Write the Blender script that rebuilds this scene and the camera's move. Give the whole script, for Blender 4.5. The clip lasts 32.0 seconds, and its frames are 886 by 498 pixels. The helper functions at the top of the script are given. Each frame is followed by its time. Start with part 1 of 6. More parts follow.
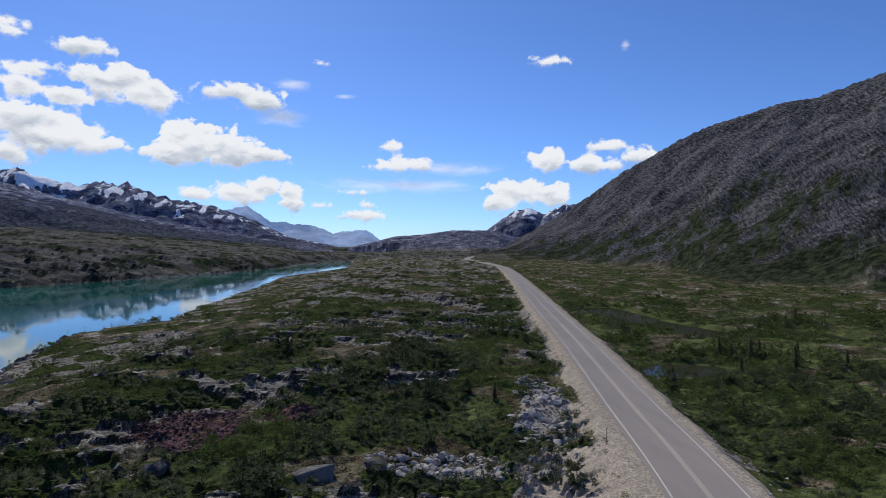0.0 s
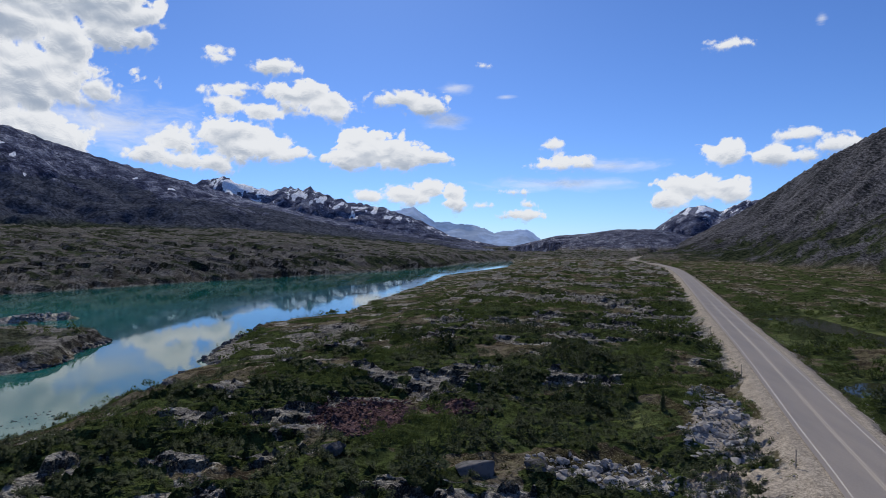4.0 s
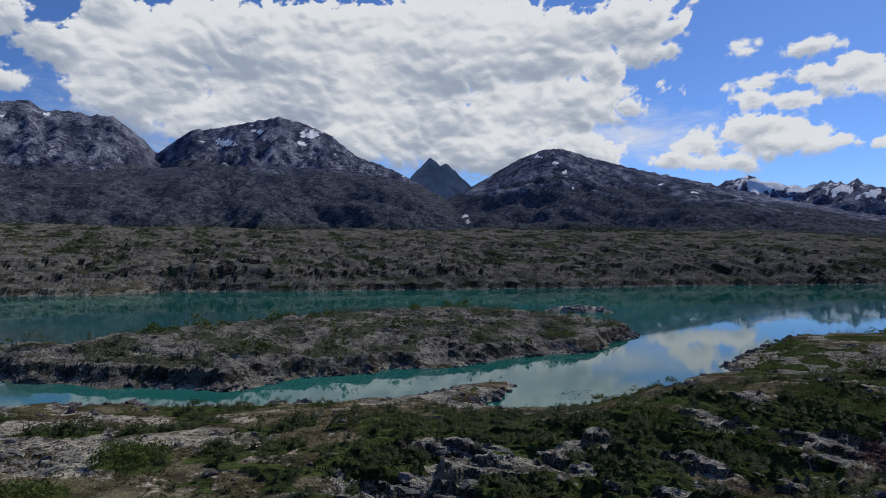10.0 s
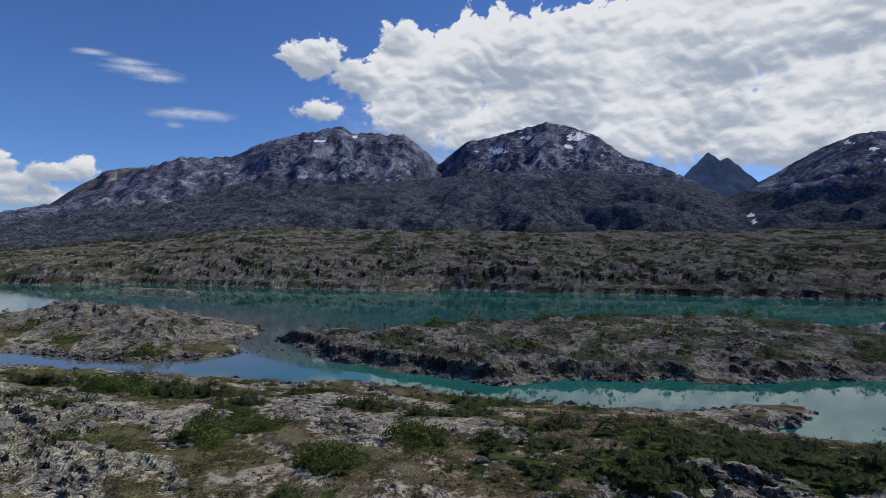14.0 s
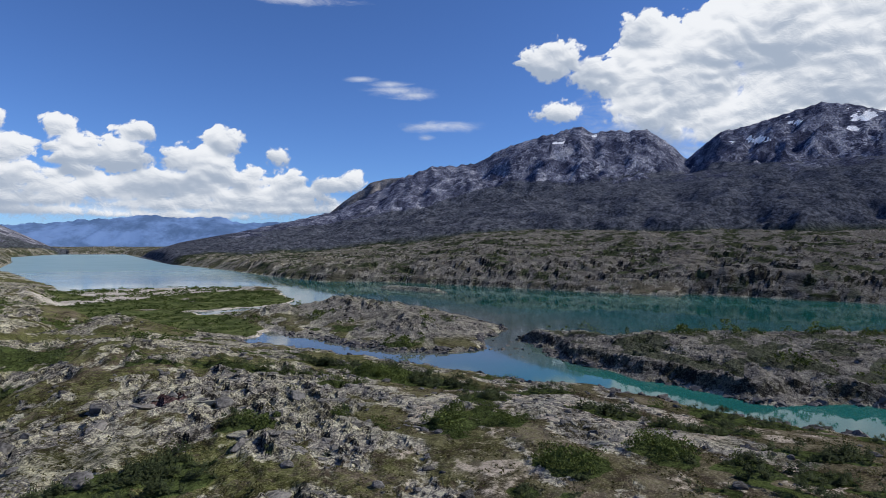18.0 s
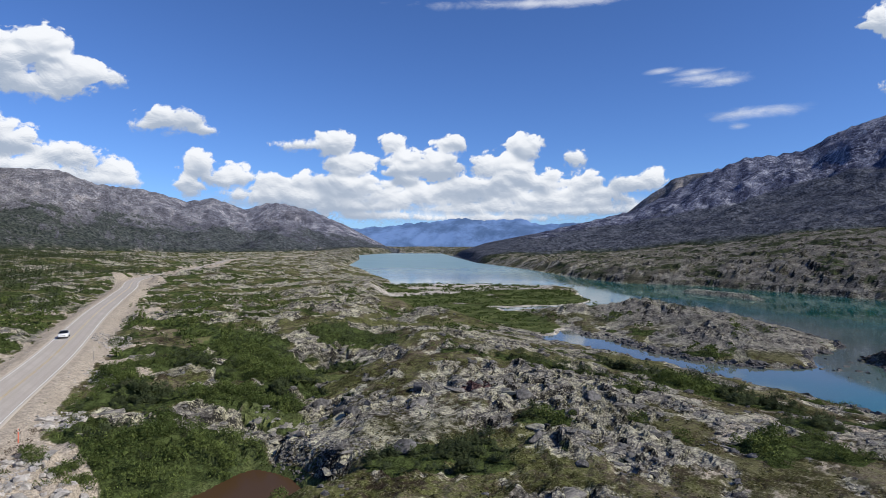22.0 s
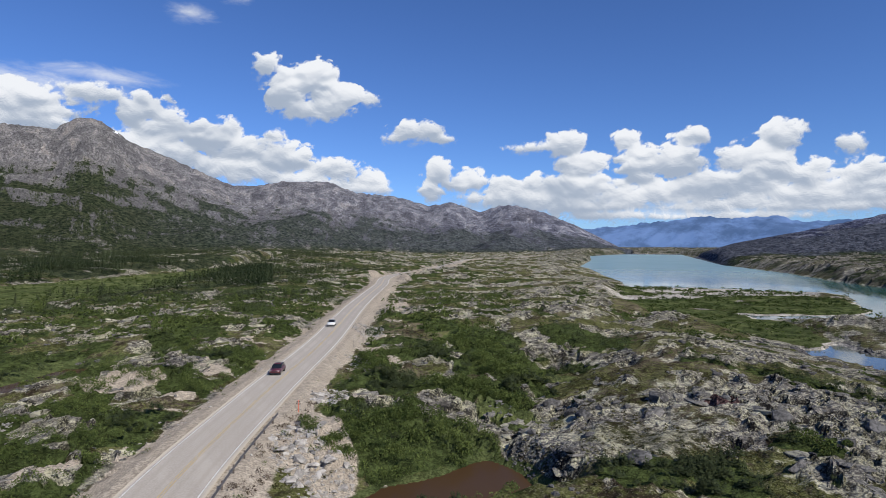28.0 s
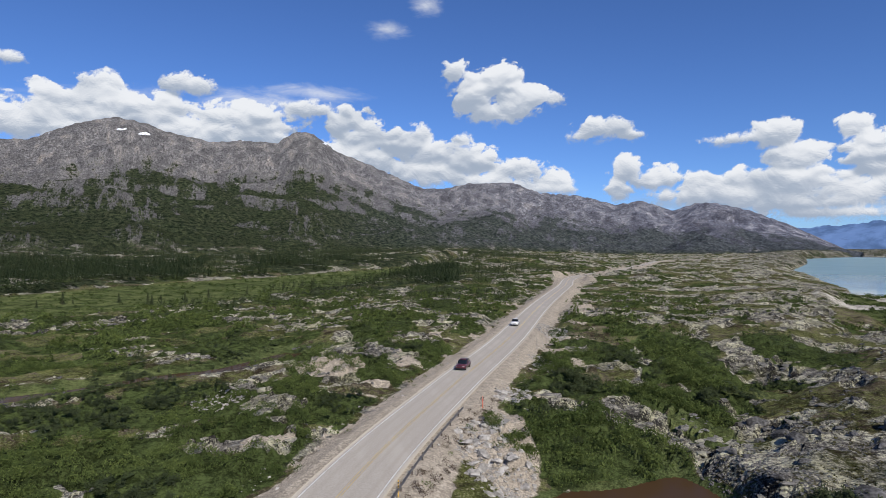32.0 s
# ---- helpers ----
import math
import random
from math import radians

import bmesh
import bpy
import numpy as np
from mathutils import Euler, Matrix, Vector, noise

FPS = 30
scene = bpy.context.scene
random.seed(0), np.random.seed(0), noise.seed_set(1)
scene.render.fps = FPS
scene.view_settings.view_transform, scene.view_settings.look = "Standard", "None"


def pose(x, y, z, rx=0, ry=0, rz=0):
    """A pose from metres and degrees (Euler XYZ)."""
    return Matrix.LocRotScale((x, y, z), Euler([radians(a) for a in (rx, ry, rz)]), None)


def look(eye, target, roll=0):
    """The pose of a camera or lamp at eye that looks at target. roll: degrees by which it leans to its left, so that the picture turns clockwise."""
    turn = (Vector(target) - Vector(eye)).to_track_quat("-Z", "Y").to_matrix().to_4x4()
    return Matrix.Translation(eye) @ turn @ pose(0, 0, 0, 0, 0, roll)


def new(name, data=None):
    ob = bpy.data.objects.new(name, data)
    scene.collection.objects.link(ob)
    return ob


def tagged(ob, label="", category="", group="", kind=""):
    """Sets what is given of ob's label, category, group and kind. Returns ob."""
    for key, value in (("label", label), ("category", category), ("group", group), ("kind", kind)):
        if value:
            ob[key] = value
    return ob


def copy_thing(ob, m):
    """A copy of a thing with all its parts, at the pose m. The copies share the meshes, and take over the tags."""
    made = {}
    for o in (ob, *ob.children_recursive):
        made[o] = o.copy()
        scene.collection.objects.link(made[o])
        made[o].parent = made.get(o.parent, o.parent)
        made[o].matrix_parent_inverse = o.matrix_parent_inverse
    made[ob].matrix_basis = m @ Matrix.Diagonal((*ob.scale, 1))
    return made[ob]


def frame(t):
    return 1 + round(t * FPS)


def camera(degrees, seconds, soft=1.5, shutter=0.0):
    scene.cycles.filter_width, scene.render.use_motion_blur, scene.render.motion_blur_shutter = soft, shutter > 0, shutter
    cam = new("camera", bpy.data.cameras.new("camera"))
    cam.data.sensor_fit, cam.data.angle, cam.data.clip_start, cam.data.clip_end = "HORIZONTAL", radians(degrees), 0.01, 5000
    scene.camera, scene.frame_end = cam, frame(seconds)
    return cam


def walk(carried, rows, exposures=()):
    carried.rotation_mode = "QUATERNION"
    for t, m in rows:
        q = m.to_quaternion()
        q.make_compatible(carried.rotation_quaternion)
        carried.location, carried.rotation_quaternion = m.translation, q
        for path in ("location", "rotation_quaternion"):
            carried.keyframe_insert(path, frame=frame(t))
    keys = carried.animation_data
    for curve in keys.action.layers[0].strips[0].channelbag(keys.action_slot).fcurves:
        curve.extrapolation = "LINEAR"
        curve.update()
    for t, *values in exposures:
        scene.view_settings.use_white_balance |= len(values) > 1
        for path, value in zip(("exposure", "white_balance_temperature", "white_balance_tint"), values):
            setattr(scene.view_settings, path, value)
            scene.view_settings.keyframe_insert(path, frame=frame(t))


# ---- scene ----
cam = camera(73.13, 32.0, soft=0.5)
CAM_Z = 22.5
PATH = [
    (0.0, pose(0, 0, CAM_Z, 89.70, -0.15, 0.01)),
    (0.5, pose(0, 0, CAM_Z, 89.69, -0.12, 1.42)),
    (1.0, pose(0, 0, CAM_Z, 89.65, -0.16, 3.43)),
    (1.5, pose(0, 0, CAM_Z, 89.61, -0.10, 5.16)),
    (2.0, pose(0, 0, CAM_Z, 89.60, -0.11, 6.77)),
    (2.5, pose(0, 0, CAM_Z, 89.59, -0.13, 8.26)),
    (4.5, pose(0, 0, CAM_Z, 89.59, -0.27, 19.34)),
    (5.0, pose(0, 0, CAM_Z, 89.60, -0.19, 24.09)),
    (5.5, pose(0, 0, CAM_Z, 89.58, -0.22, 28.31)),
    (6.0, pose(0, 0, CAM_Z, 89.57, -0.25, 32.69)),
    (6.5, pose(0, 0, CAM_Z, 89.56, -0.24, 37.06)),
    (7.0, pose(0, 0, CAM_Z, 89.57, -0.26, 41.68)),
    (7.5, pose(0, 0, CAM_Z, 89.58, -0.28, 45.66)),
    (8.0, pose(0, 0, CAM_Z, 89.56, -0.35, 49.64)),
    (8.5, pose(0, 0, CAM_Z, 89.56, -0.34, 52.99)),
    (9.0, pose(0, 0, CAM_Z, 89.57, -0.37, 56.62)),
    (9.5, pose(0, 0, CAM_Z, 89.56, -0.36, 59.78)),
    (10.0, pose(0, 0, CAM_Z, 89.56, -0.33, 62.58)),
    (10.5, pose(0, 0, CAM_Z, 89.56, -0.38, 65.10)),
    (11.0, pose(0, 0, CAM_Z, 89.56, -0.39, 67.77)),
    (11.5, pose(0, 0, CAM_Z, 89.56, -0.42, 70.69)),
    (12.0, pose(0, 0, CAM_Z, 89.58, -0.38, 74.42)),
    (12.5, pose(0, 0, CAM_Z, 89.58, -0.39, 78.35)),
    (13.0, pose(0, 0, CAM_Z, 89.61, -0.35, 82.19)),
    (13.5, pose(0, 0, CAM_Z, 89.62, -0.34, 84.95)),
    (14.0, pose(0, 0, CAM_Z, 89.64, -0.38, 87.71)),
    (14.5, pose(0, 0, CAM_Z, 89.64, -0.30, 90.35)),
    (15.0, pose(0, 0, CAM_Z, 89.64, -0.26, 93.79)),
    (15.5, pose(0, 0, CAM_Z, 89.64, -0.18, 96.83)),
    (17.5, pose(0, 0, CAM_Z, 89.71, -0.14, 107.29)),
    (18.0, pose(0, 0, CAM_Z, 89.69, -0.09, 110.34)),
    (18.5, pose(0, 0, CAM_Z, 89.69, -0.15, 113.62)),
    (19.0, pose(0, 0, CAM_Z, 89.69, -0.20, 117.46)),
    (19.5, pose(0, 0, CAM_Z, 89.67, -0.23, 120.91)),
    (20.0, pose(0, 0, CAM_Z, 89.65, -0.22, 124.49)),
    (20.5, pose(0, 0, CAM_Z, 89.65, -0.25, 127.79)),
    (21.0, pose(0, 0, CAM_Z, 89.65, -0.23, 131.46)),
    (21.5, pose(0, 0, CAM_Z, 89.66, -0.23, 135.05)),
    (22.0, pose(0, 0, CAM_Z, 89.66, -0.21, 138.22)),
    (22.5, pose(0, 0, CAM_Z, 89.65, -0.25, 140.02)),
    (23.0, pose(0, 0, CAM_Z, 89.65, -0.17, 140.51)),
    (23.5, pose(0, 0, CAM_Z, 89.64, -0.18, 140.74)),
    (24.0, pose(0, 0, CAM_Z, 89.63, -0.16, 142.15)),
    (24.5, pose(0, 0, CAM_Z, 89.64, -0.16, 145.04)),
    (25.0, pose(0, 0, CAM_Z, 89.62, -0.13, 149.80)),
    (25.5, pose(0, 0, CAM_Z, 89.63, -0.19, 152.08)),
    (27.5, pose(0, 0, CAM_Z, 89.68, -0.05, 158.25)),
    (28.0, pose(0, 0, CAM_Z, 89.67, -0.12, 160.08)),
    (28.5, pose(0, 0, CAM_Z, 89.68, -0.24, 162.59)),
    (29.0, pose(0, 0, CAM_Z, 89.67, -0.25, 165.75)),
    (29.5, pose(0, 0, CAM_Z, 89.67, -0.28, 168.24)),
    (30.0, pose(0, 0, CAM_Z, 89.66, -0.33, 170.32)),
    (30.5, pose(0, 0, CAM_Z, 89.65, -0.31, 172.57)),
    (31.0, pose(0, 0, CAM_Z, 89.64, -0.39, 174.80)),
    (31.5, pose(0, 0, CAM_Z, 89.64, -0.34, 176.24)),
    (32.0, pose(0, 0, CAM_Z, 89.62, -0.35, 177.56)),
]
EXPOSURES = [(0.0, -0.05), (6.0, -0.2), (10.0, -0.3), (14.0, -0.22), (19.0, 0.04), (23.0, 0.08), (32.0, -0.05)]
walk(cam, PATH, EXPOSURES)

# ---- world and sun ----
SUN_AZ, SUN_EL = 24.0, 40.0          # degrees, turning left from +Y; above the horizon
world = bpy.data.worlds.new("sky")
scene.world = world
world.use_nodes = True
wn = world.node_tree.nodes
sky = wn.new("ShaderNodeTexSky")
sky.sky_type = "NISHITA"
sky.sun_disc = False
sky.sun_elevation = radians(SUN_EL)
sky.sun_rotation = radians(-SUN_AZ)
sky.altitude = 2200.0
sky.air_density, sky.dust_density, sky.ozone_density = 1.0, 0.9, 2.5
wn["Background"].inputs["Strength"].default_value = 0.088
deep = wn.new("ShaderNodeMixRGB")
deep.blend_type = "MULTIPLY"
deep.inputs[0].default_value, deep.inputs[2].default_value = 1.0, (0.67, 0.95, 1.45, 1)
world.node_tree.links.new(sky.outputs["Color"], deep.inputs[1])
world.node_tree.links.new(deep.outputs[0], wn["Background"].inputs["Color"])

sun = new("sun", bpy.data.lights.new("sun", "SUN"))
sun.data.energy, sun.data.angle, sun.data.color = 4.6, radians(0.55), (1.0, 0.94, 0.84)
sa, se = radians(SUN_AZ), radians(SUN_EL)
TO_SUN = Vector((-math.sin(sa) * math.cos(se), math.cos(sa) * math.cos(se), math.sin(se)))
sun.matrix_world = look(TO_SUN * 3000, (0, 0, 0))

# ---- clouds: bearing, height, half width and half height of each head, in degrees; 1 marks thin veils ----
CLOUDS = {
    "high_bank": (0, [(35.9, 16.8, 1.4, 0.60), (31.0, 15.8, 2.4, 0.86), (34.4, 13.9, 2.2, 0.50), (35.5, 12.3, 1.4, 1.26), (28.9, 13.4, 2.9, 1.57), (26.4, 12.6, 3.5, 1.38), (32.1, 11.7, 1.9, 1.10), (20.0, 13.5, 2.9, 0.96), (17.1, 13.2, 2.5, 1.22), (34.4, 8.6, 2.6, 1.75), (31.4, 8.4, 4.0, 1.13), (35.9, 7.1, 1.4, 1.30)]),
    "fair_cumulus": (0, [(22.8, 9.1, 2.8, 2.19), (20.0, 8.6, 3.8, 1.89), (24.6, 8.0, 2.2, 1.45), (17.1, 8.2, 2.7, 1.11)]),
    "small_cumulus": (0, [(11.7, 16.6, 0.9, 0.29), (4.3, 7.7, 3.2, 0.95), (5.1, 9.3, 1.2, 0.58), (18.5, 4.6, 2.9, 1.28), (21.9, 4.5, 2.3, 0.75), (14.3, 4.4, 1.3, 1.46), (11.6, 3.8, 1.0, 0.53), (17.1, 5.1, 2.0, 1.13), (8.6, 5.0, 1.5, 0.48), (7.8, 2.8, 2.1, 0.75), (7.2, 3.8, 0.8, 0.43), (-9.9, 16.9, 2.2, 0.54), (-8.6, 17.2, 0.8, 0.39)]),
    "peak_cumulus": (0, [(-9.9, 8.0, 2.0, 1.25), (-14.1, 7.5, 2.4, 0.93), (-15.3, 9.2, 1.6, 0.71), (-18.1, 8.2, 1.4, 0.91), (-7.8, 5.1, 4.0, 1.49), (-5.7, 4.1, 2.1, 1.18), (-10.5, 4.6, 2.1, 1.16)]),
    "ahead_wisps": (1, [(14.1, 14.6, 1.8, 0.69), (9.4, 13.8, 1.1, 0.25), (15.1, 11.8, 3.0, 1.00), (0.2, 7.3, 6.5, 0.75), (4.6, 5.7, 8.6, 0.86), (-16.9, 17.9, 0.5, 0.56)]),
    "side_cumulus": (0, [(36.2, 16.2, 1.3, 0.70), (41.5, 7.6, 2.6, 1.05), (39.4, 8.7, 2.7, 1.31), (35.1, 9.8, 3.2, 1.84), (38.3, 7.1, 4.3, 1.06), (35.1, 13.4, 2.4, 0.71), (40.0, 20.6, 0.6, 0.37)]),
    "great_bank_edge": (0, [(46.8, 19.3, 5.6, 2.33), (44.7, 17.0, 3.6, 1.69), (47.8, 14.4, 2.5, 1.08), (50.2, 11.8, 3.9, 1.97), (42.6, 18.6, 2.4, 0.95), (52.7, 18.2, 5.7, 3.20)]),
    "great_bank": (0, [(45.2, 19.1, 4.7, 2.36), (47.8, 15.8, 2.6, 1.97), (61.3, 18.3, 10.6, 4.83), (71.7, 15.8, 12.4, 5.77), (81.3, 17.6, 8.9, 3.56), (89.5, 14.6, 6.5, 5.08), (53.1, 12.9, 9.6, 3.07), (66.6, 11.1, 15.4, 3.07), (52.0, 10.6, 3.2, 1.56)]),
    "bank_towers": (0, [(99.8, 16.9, 3.4, 2.12), (101.7, 16.9, 1.7, 1.63), (95.8, 15.5, 3.6, 1.95), (91.6, 18.7, 2.6, 2.15), (92.1, 14.7, 3.1, 2.49), (86.8, 16.9, 4.8, 2.95), (79.3, 17.0, 5.4, 3.45), (70.8, 18.2, 6.2, 3.82), (99.3, 12.3, 2.5, 1.23), (75.0, 12.9, 10.5, 3.56), (91.1, 12.3, 4.7, 2.55), (63.2, 17.6, 9.6, 4.17), (54.2, 17.4, 8.4, 3.47)]),
    "bank_veil": (1, [(45.1, 9.7, 10.3, 3.09), (76.6, 11.6, 16.4, 5.34), (61.2, 9.2, 13.2, 3.67), (91.0, 10.1, 7.4, 4.74)]),
    "valley_towers": (0, [(160.5, 6.8, 1.8, 1.50), (157.6, 6.1, 2.5, 1.28), (161.2, 5.2, 1.4, 1.26), (154.5, 5.7, 2.0, 1.30), (148.3, 9.3, 2.0, 1.67), (147.2, 7.4, 2.7, 1.85), (142.7, 9.4, 1.6, 1.47), (141.8, 7.5, 2.4, 2.13), (137.5, 9.4, 1.6, 1.16), (138.6, 7.5, 2.7, 2.13), (134.0, 7.5, 1.9, 1.48), (130.8, 9.0, 2.0, 1.82), (131.6, 6.9, 2.6, 2.37), (125.8, 8.1, 1.4, 1.03), (128.5, 5.8, 2.1, 1.47), (124.9, 5.7, 2.0, 1.44), (121.4, 5.6, 1.9, 1.22), (119.1, 5.8, 1.9, 1.40)]),
    "valley_bases": (0, [(147.0, 3.7, 9.0, 1.0), (134.0, 3.6, 10.0, 1.0), (125.5, 3.9, 5.0, 0.9), (150.4, 4.5, 9.4, 1.27), (139.7, 4.6, 10.7, 1.29), (129.0, 4.5, 9.3, 1.27), (145.1, 2.8, 8.0, 0.75), (134.3, 2.6, 9.6, 0.64), (124.9, 3.3, 6.0, 0.83), (151.5, 9.1, 2.9, 0.62), (147.8, 5.6, 5.8, 1.60), (135.9, 5.4, 6.4, 1.60), (153.0, 4.9, 4.6, 1.47), (124.9, 4.7, 6.0, 1.24)]),
    "lone_cumulus": (0, [(172.1, 15.2, 2.8, 2.21), (174.6, 14.1, 2.3, 2.46), (170.5, 13.6, 3.1, 2.01), (167.1, 13.6, 1.3, 0.91), (172.8, 12.4, 3.9, 1.31), (176.7, 15.9, 1.3, 1.44), (162.7, 10.8, 2.7, 1.15), (160.3, 10.0, 1.5, 0.63), (164.6, 10.1, 1.6, 0.63)]),
    "ridge_bank": (0, [(186.9, 11.4, 2.4, 1.62), (185.1, 9.9, 2.7, 1.90), (181.9, 9.4, 3.3, 1.95), (179.6, 10.6, 1.2, 0.99), (178.6, 8.6, 2.9, 1.75), (175.9, 9.8, 1.4, 0.91), (175.1, 8.0, 3.5, 1.79), (170.5, 6.9, 3.7, 1.31), (167.3, 6.2, 2.7, 0.96), (186.0, 7.9, 4.8, 2.39)]),
    "ridge_foot": (0, [(184.5, 7.6, 5.0, 1.7), (178.5, 6.8, 4.5, 1.6), (173.0, 6.0, 4.5, 1.4), (168.0, 5.4, 3.2, 1.0), (201.0, 9.6, 9.0, 2.0), (210.0, 9.4, 6.0, 2.0)]),
    "bank_foot": (0, [(50.0, 8.4, 5.0, 2.4), (59.0, 8.8, 8.0, 2.8), (70.0, 10.2, 12.0, 3.0), (83.0, 10.6, 8.0, 2.8)]),
    "ridge_cover": (0, [(206.0, 10.8, 8.5, 2.1), (196.5, 11.2, 6.5, 1.7), (190.5, 12.3, 3.5, 1.0)]),
    "ridge_veil": (1, [(204.4, 11.0, 10.3, 2.09), (195.1, 12.5, 6.9, 1.67), (189.6, 13.9, 5.7, 0.80), (213.1, 9.4, 2.5, 1.54)]),
    "ridge_heads": (0, [(207.3, 12.7, 2.4, 1.43), (211.2, 12.0, 1.1, 0.65), (200.6, 13.7, 2.3, 1.17), (213.4, 9.1, 1.8, 1.28), (213.3, 14.0, 1.1, 0.58)]),
    "torn_scraps": (1, [(183.0, 19.7, 2.1, 0.86), (179.3, 21.7, 1.7, 0.93)]),
    "thin_streaks": (1, [(114.6, 14.5, 3.5, 0.55), (110.3, 11.4, 3.6, 0.54), (112.0, 10.2, 1.0, 0.32), (129.1, 21.8, 11.3, 0.55), (137.0, 3.4, 17.3, 1.40), (154.5, 3.9, 7.1, 1.25), (121.4, 3.8, 5.8, 1.32)]),
    "left_streak": (1, [(115.5, 15.0, 2.6, 0.42), (113.2, 14.1, 2.4, 0.52), (111.1, 11.2, 4.1, 0.55), (118.1, 15.4, 1.8, 0.33)]),
}

# ---- noise and plan arithmetic ----
rng = np.random.default_rng(7)
PERM = rng.permutation(4096)
GRAD = rng.uniform(0, 2 * np.pi, 4096)
GX, GY = np.cos(GRAD), np.sin(GRAD)


def perlin(x, y, seed=0):
    """Gradient noise, about -0.7 to 0.7."""
    xi, yi = np.floor(x).astype(np.int64), np.floor(y).astype(np.int64)
    fx, fy = x - xi, y - yi
    u, v = fx * fx * fx * (fx * (fx * 6 - 15) + 10), fy * fy * fy * (fy * (fy * 6 - 15) + 10)

    def corner(i, j):
        k = PERM[(PERM[(xi + i + seed * 131) & 4095] + yi + j) & 4095]
        return GX[k] * (fx - i) + GY[k] * (fy - j)
    a, b = corner(0, 0), corner(1, 0)
    c, d = corner(0, 1), corner(1, 1)
    return (a + u * (b - a)) * (1 - v) + (c + u * (d - c)) * v


def fbm(x, y, octaves=4, seed=0, gain=0.5):
    total, amp = 0.0, 1.0
    for i in range(octaves):
        total = total + amp * perlin(x, y, seed + i)
        x, y, amp = x * 2.03 + 17.1, y * 2.03 - 9.7, amp * gain
    return total


def ridged(x, y, octaves=4, seed=0, gain=0.5):
    """Sharp-crested noise, about 0 to 1."""
    total, amp, norm = 0.0, 1.0, 0.0
    for i in range(octaves):
        total = total + amp * (1 - np.abs(perlin(x, y, seed + i)) * 1.8)
        norm += amp
        x, y, amp = x * 2.1 + 5.3, y * 2.1 + 3.1, amp * gain
    return total / norm


def smooth(a, b, v):
    s = np.clip((v - a) / (b - a), 0, 1)
    return s * s * (3 - 2 * s)


def inside_distance(poly, x, y):
    """Signed distance to a closed outline: positive inside."""
    p = np.array(poly, float)
    q = np.roll(p, -1, 0)
    best, odd = np.full(x.shape, 1e18), np.zeros(x.shape, bool)
    for (ax, ay), (bx, by) in zip(p, q):
        ex, ey = bx - ax, by - ay
        wx, wy = x - ax, y - ay
        k = np.clip((wx * ex + wy * ey) / (ex * ex + ey * ey), 0, 1)
        best = np.minimum(best, (wx - k * ex) ** 2 + (wy - k * ey) ** 2)
        if ay != by:
            cross = (ay > y) != (by > y)
            odd ^= cross & (x < ex * (y - ay) / ey + ax)
    return np.where(odd, 1, -1) * np.sqrt(best)


def line_distance(line, x, y):
    """Distance to an open line, and the nearest place along it."""
    p = np.array(line, float)
    best, along, run = np.full(x.shape, 1e18), np.zeros(x.shape), 0.0
    for (ax, ay), (bx, by) in zip(p[:-1], p[1:]):
        ex, ey = bx - ax, by - ay
        n2 = ex * ex + ey * ey
        k = np.clip(((x - ax) * ex + (y - ay) * ey) / n2, 0, 1)
        d2 = (x - ax - k * ex) ** 2 + (y - ay - k * ey) ** 2
        near = d2 < best
        best = np.where(near, d2, best)
        along = np.where(near, run + k * n2 ** 0.5, along)
        run += n2 ** 0.5
    return np.sqrt(best), along


def spline(points, step):
    """A smooth line through points of the plan."""
    p = np.array(points, float)
    p = np.vstack([2 * p[0] - p[1], p, 2 * p[-1] - p[-2]])
    out = []
    for a, b, c, d in zip(p[:-3], p[1:-2], p[2:-1], p[3:]):
        n = max(2, int(np.hypot(*(c - b)) / step))
        t = (np.arange(n) / n)[:, None]
        out.append(0.5 * (2 * b + (c - a) * t + (2 * a - 5 * b + 4 * c - d) * t ** 2 + (3 * b - a - 3 * c + d) * t ** 3))
    return np.vstack(out + [p[-2:-1]])


# ---- the plan, in metres: x to the right and y ahead of the first view, the lens over (0, 0) ----
LAKE_Z = -7.5
NEAR_SHORE = [(-129, 793), (-149, 553), (-128, 394), (-118, 286), (-107, 235), (-124, 197), (-114, 170), (-103, 135),
              (-93, 125), (-96, 110), (-86, 98), (-88, 82), (-86, 73), (-90, 60), (-97, 59), (-106, 71), (-112, 66), (-104, 51),
              (-109, 36), (-113, 22), (-115, 11), (-122, 0), (-129, -15), (-128, -28), (-133, -38), (-138, -52), (-141, -70),
              (-144, -87), (-147, -106), (-153, -125), (-174, -129), (-168, -112), (-160, -90), (-153, -75)]
DELTA_SHORE = [(-156, -58), (-165, -49), (-185, -55), (-200, -52), (-218, -57), (-236, -80), (-252, -116), (-270, -145),
               (-240, -157), (-206, -186), (-211, -200), (-250, -181), (-278, -188), (-305, -215), (-352, -255),
               (-346, -294), (-311, -336), (-270, -365), (-306, -410), (-337, -476), (-440, -660), (-482, -749), (-703, -1051)]
FAR_SHORE = [(-1000, -1500), (-1436, -1896), (-1525, -1719), (-736, -735), (-593, -503), (-481, -354), (-430, -266), (-445, -206),
             (-429, -151), (-403, -62), (-385, 0), (-404, 14), (-375, 90), (-350, 190), (-331, 274), (-313, 373), (-282, 477),
             (-240, 610), (-212, 787), (-224, 929), (-190, 1080), (-174, 1134), (-150, 1000)]
LAKE = NEAR_SHORE + DELTA_SHORE + FAR_SHORE
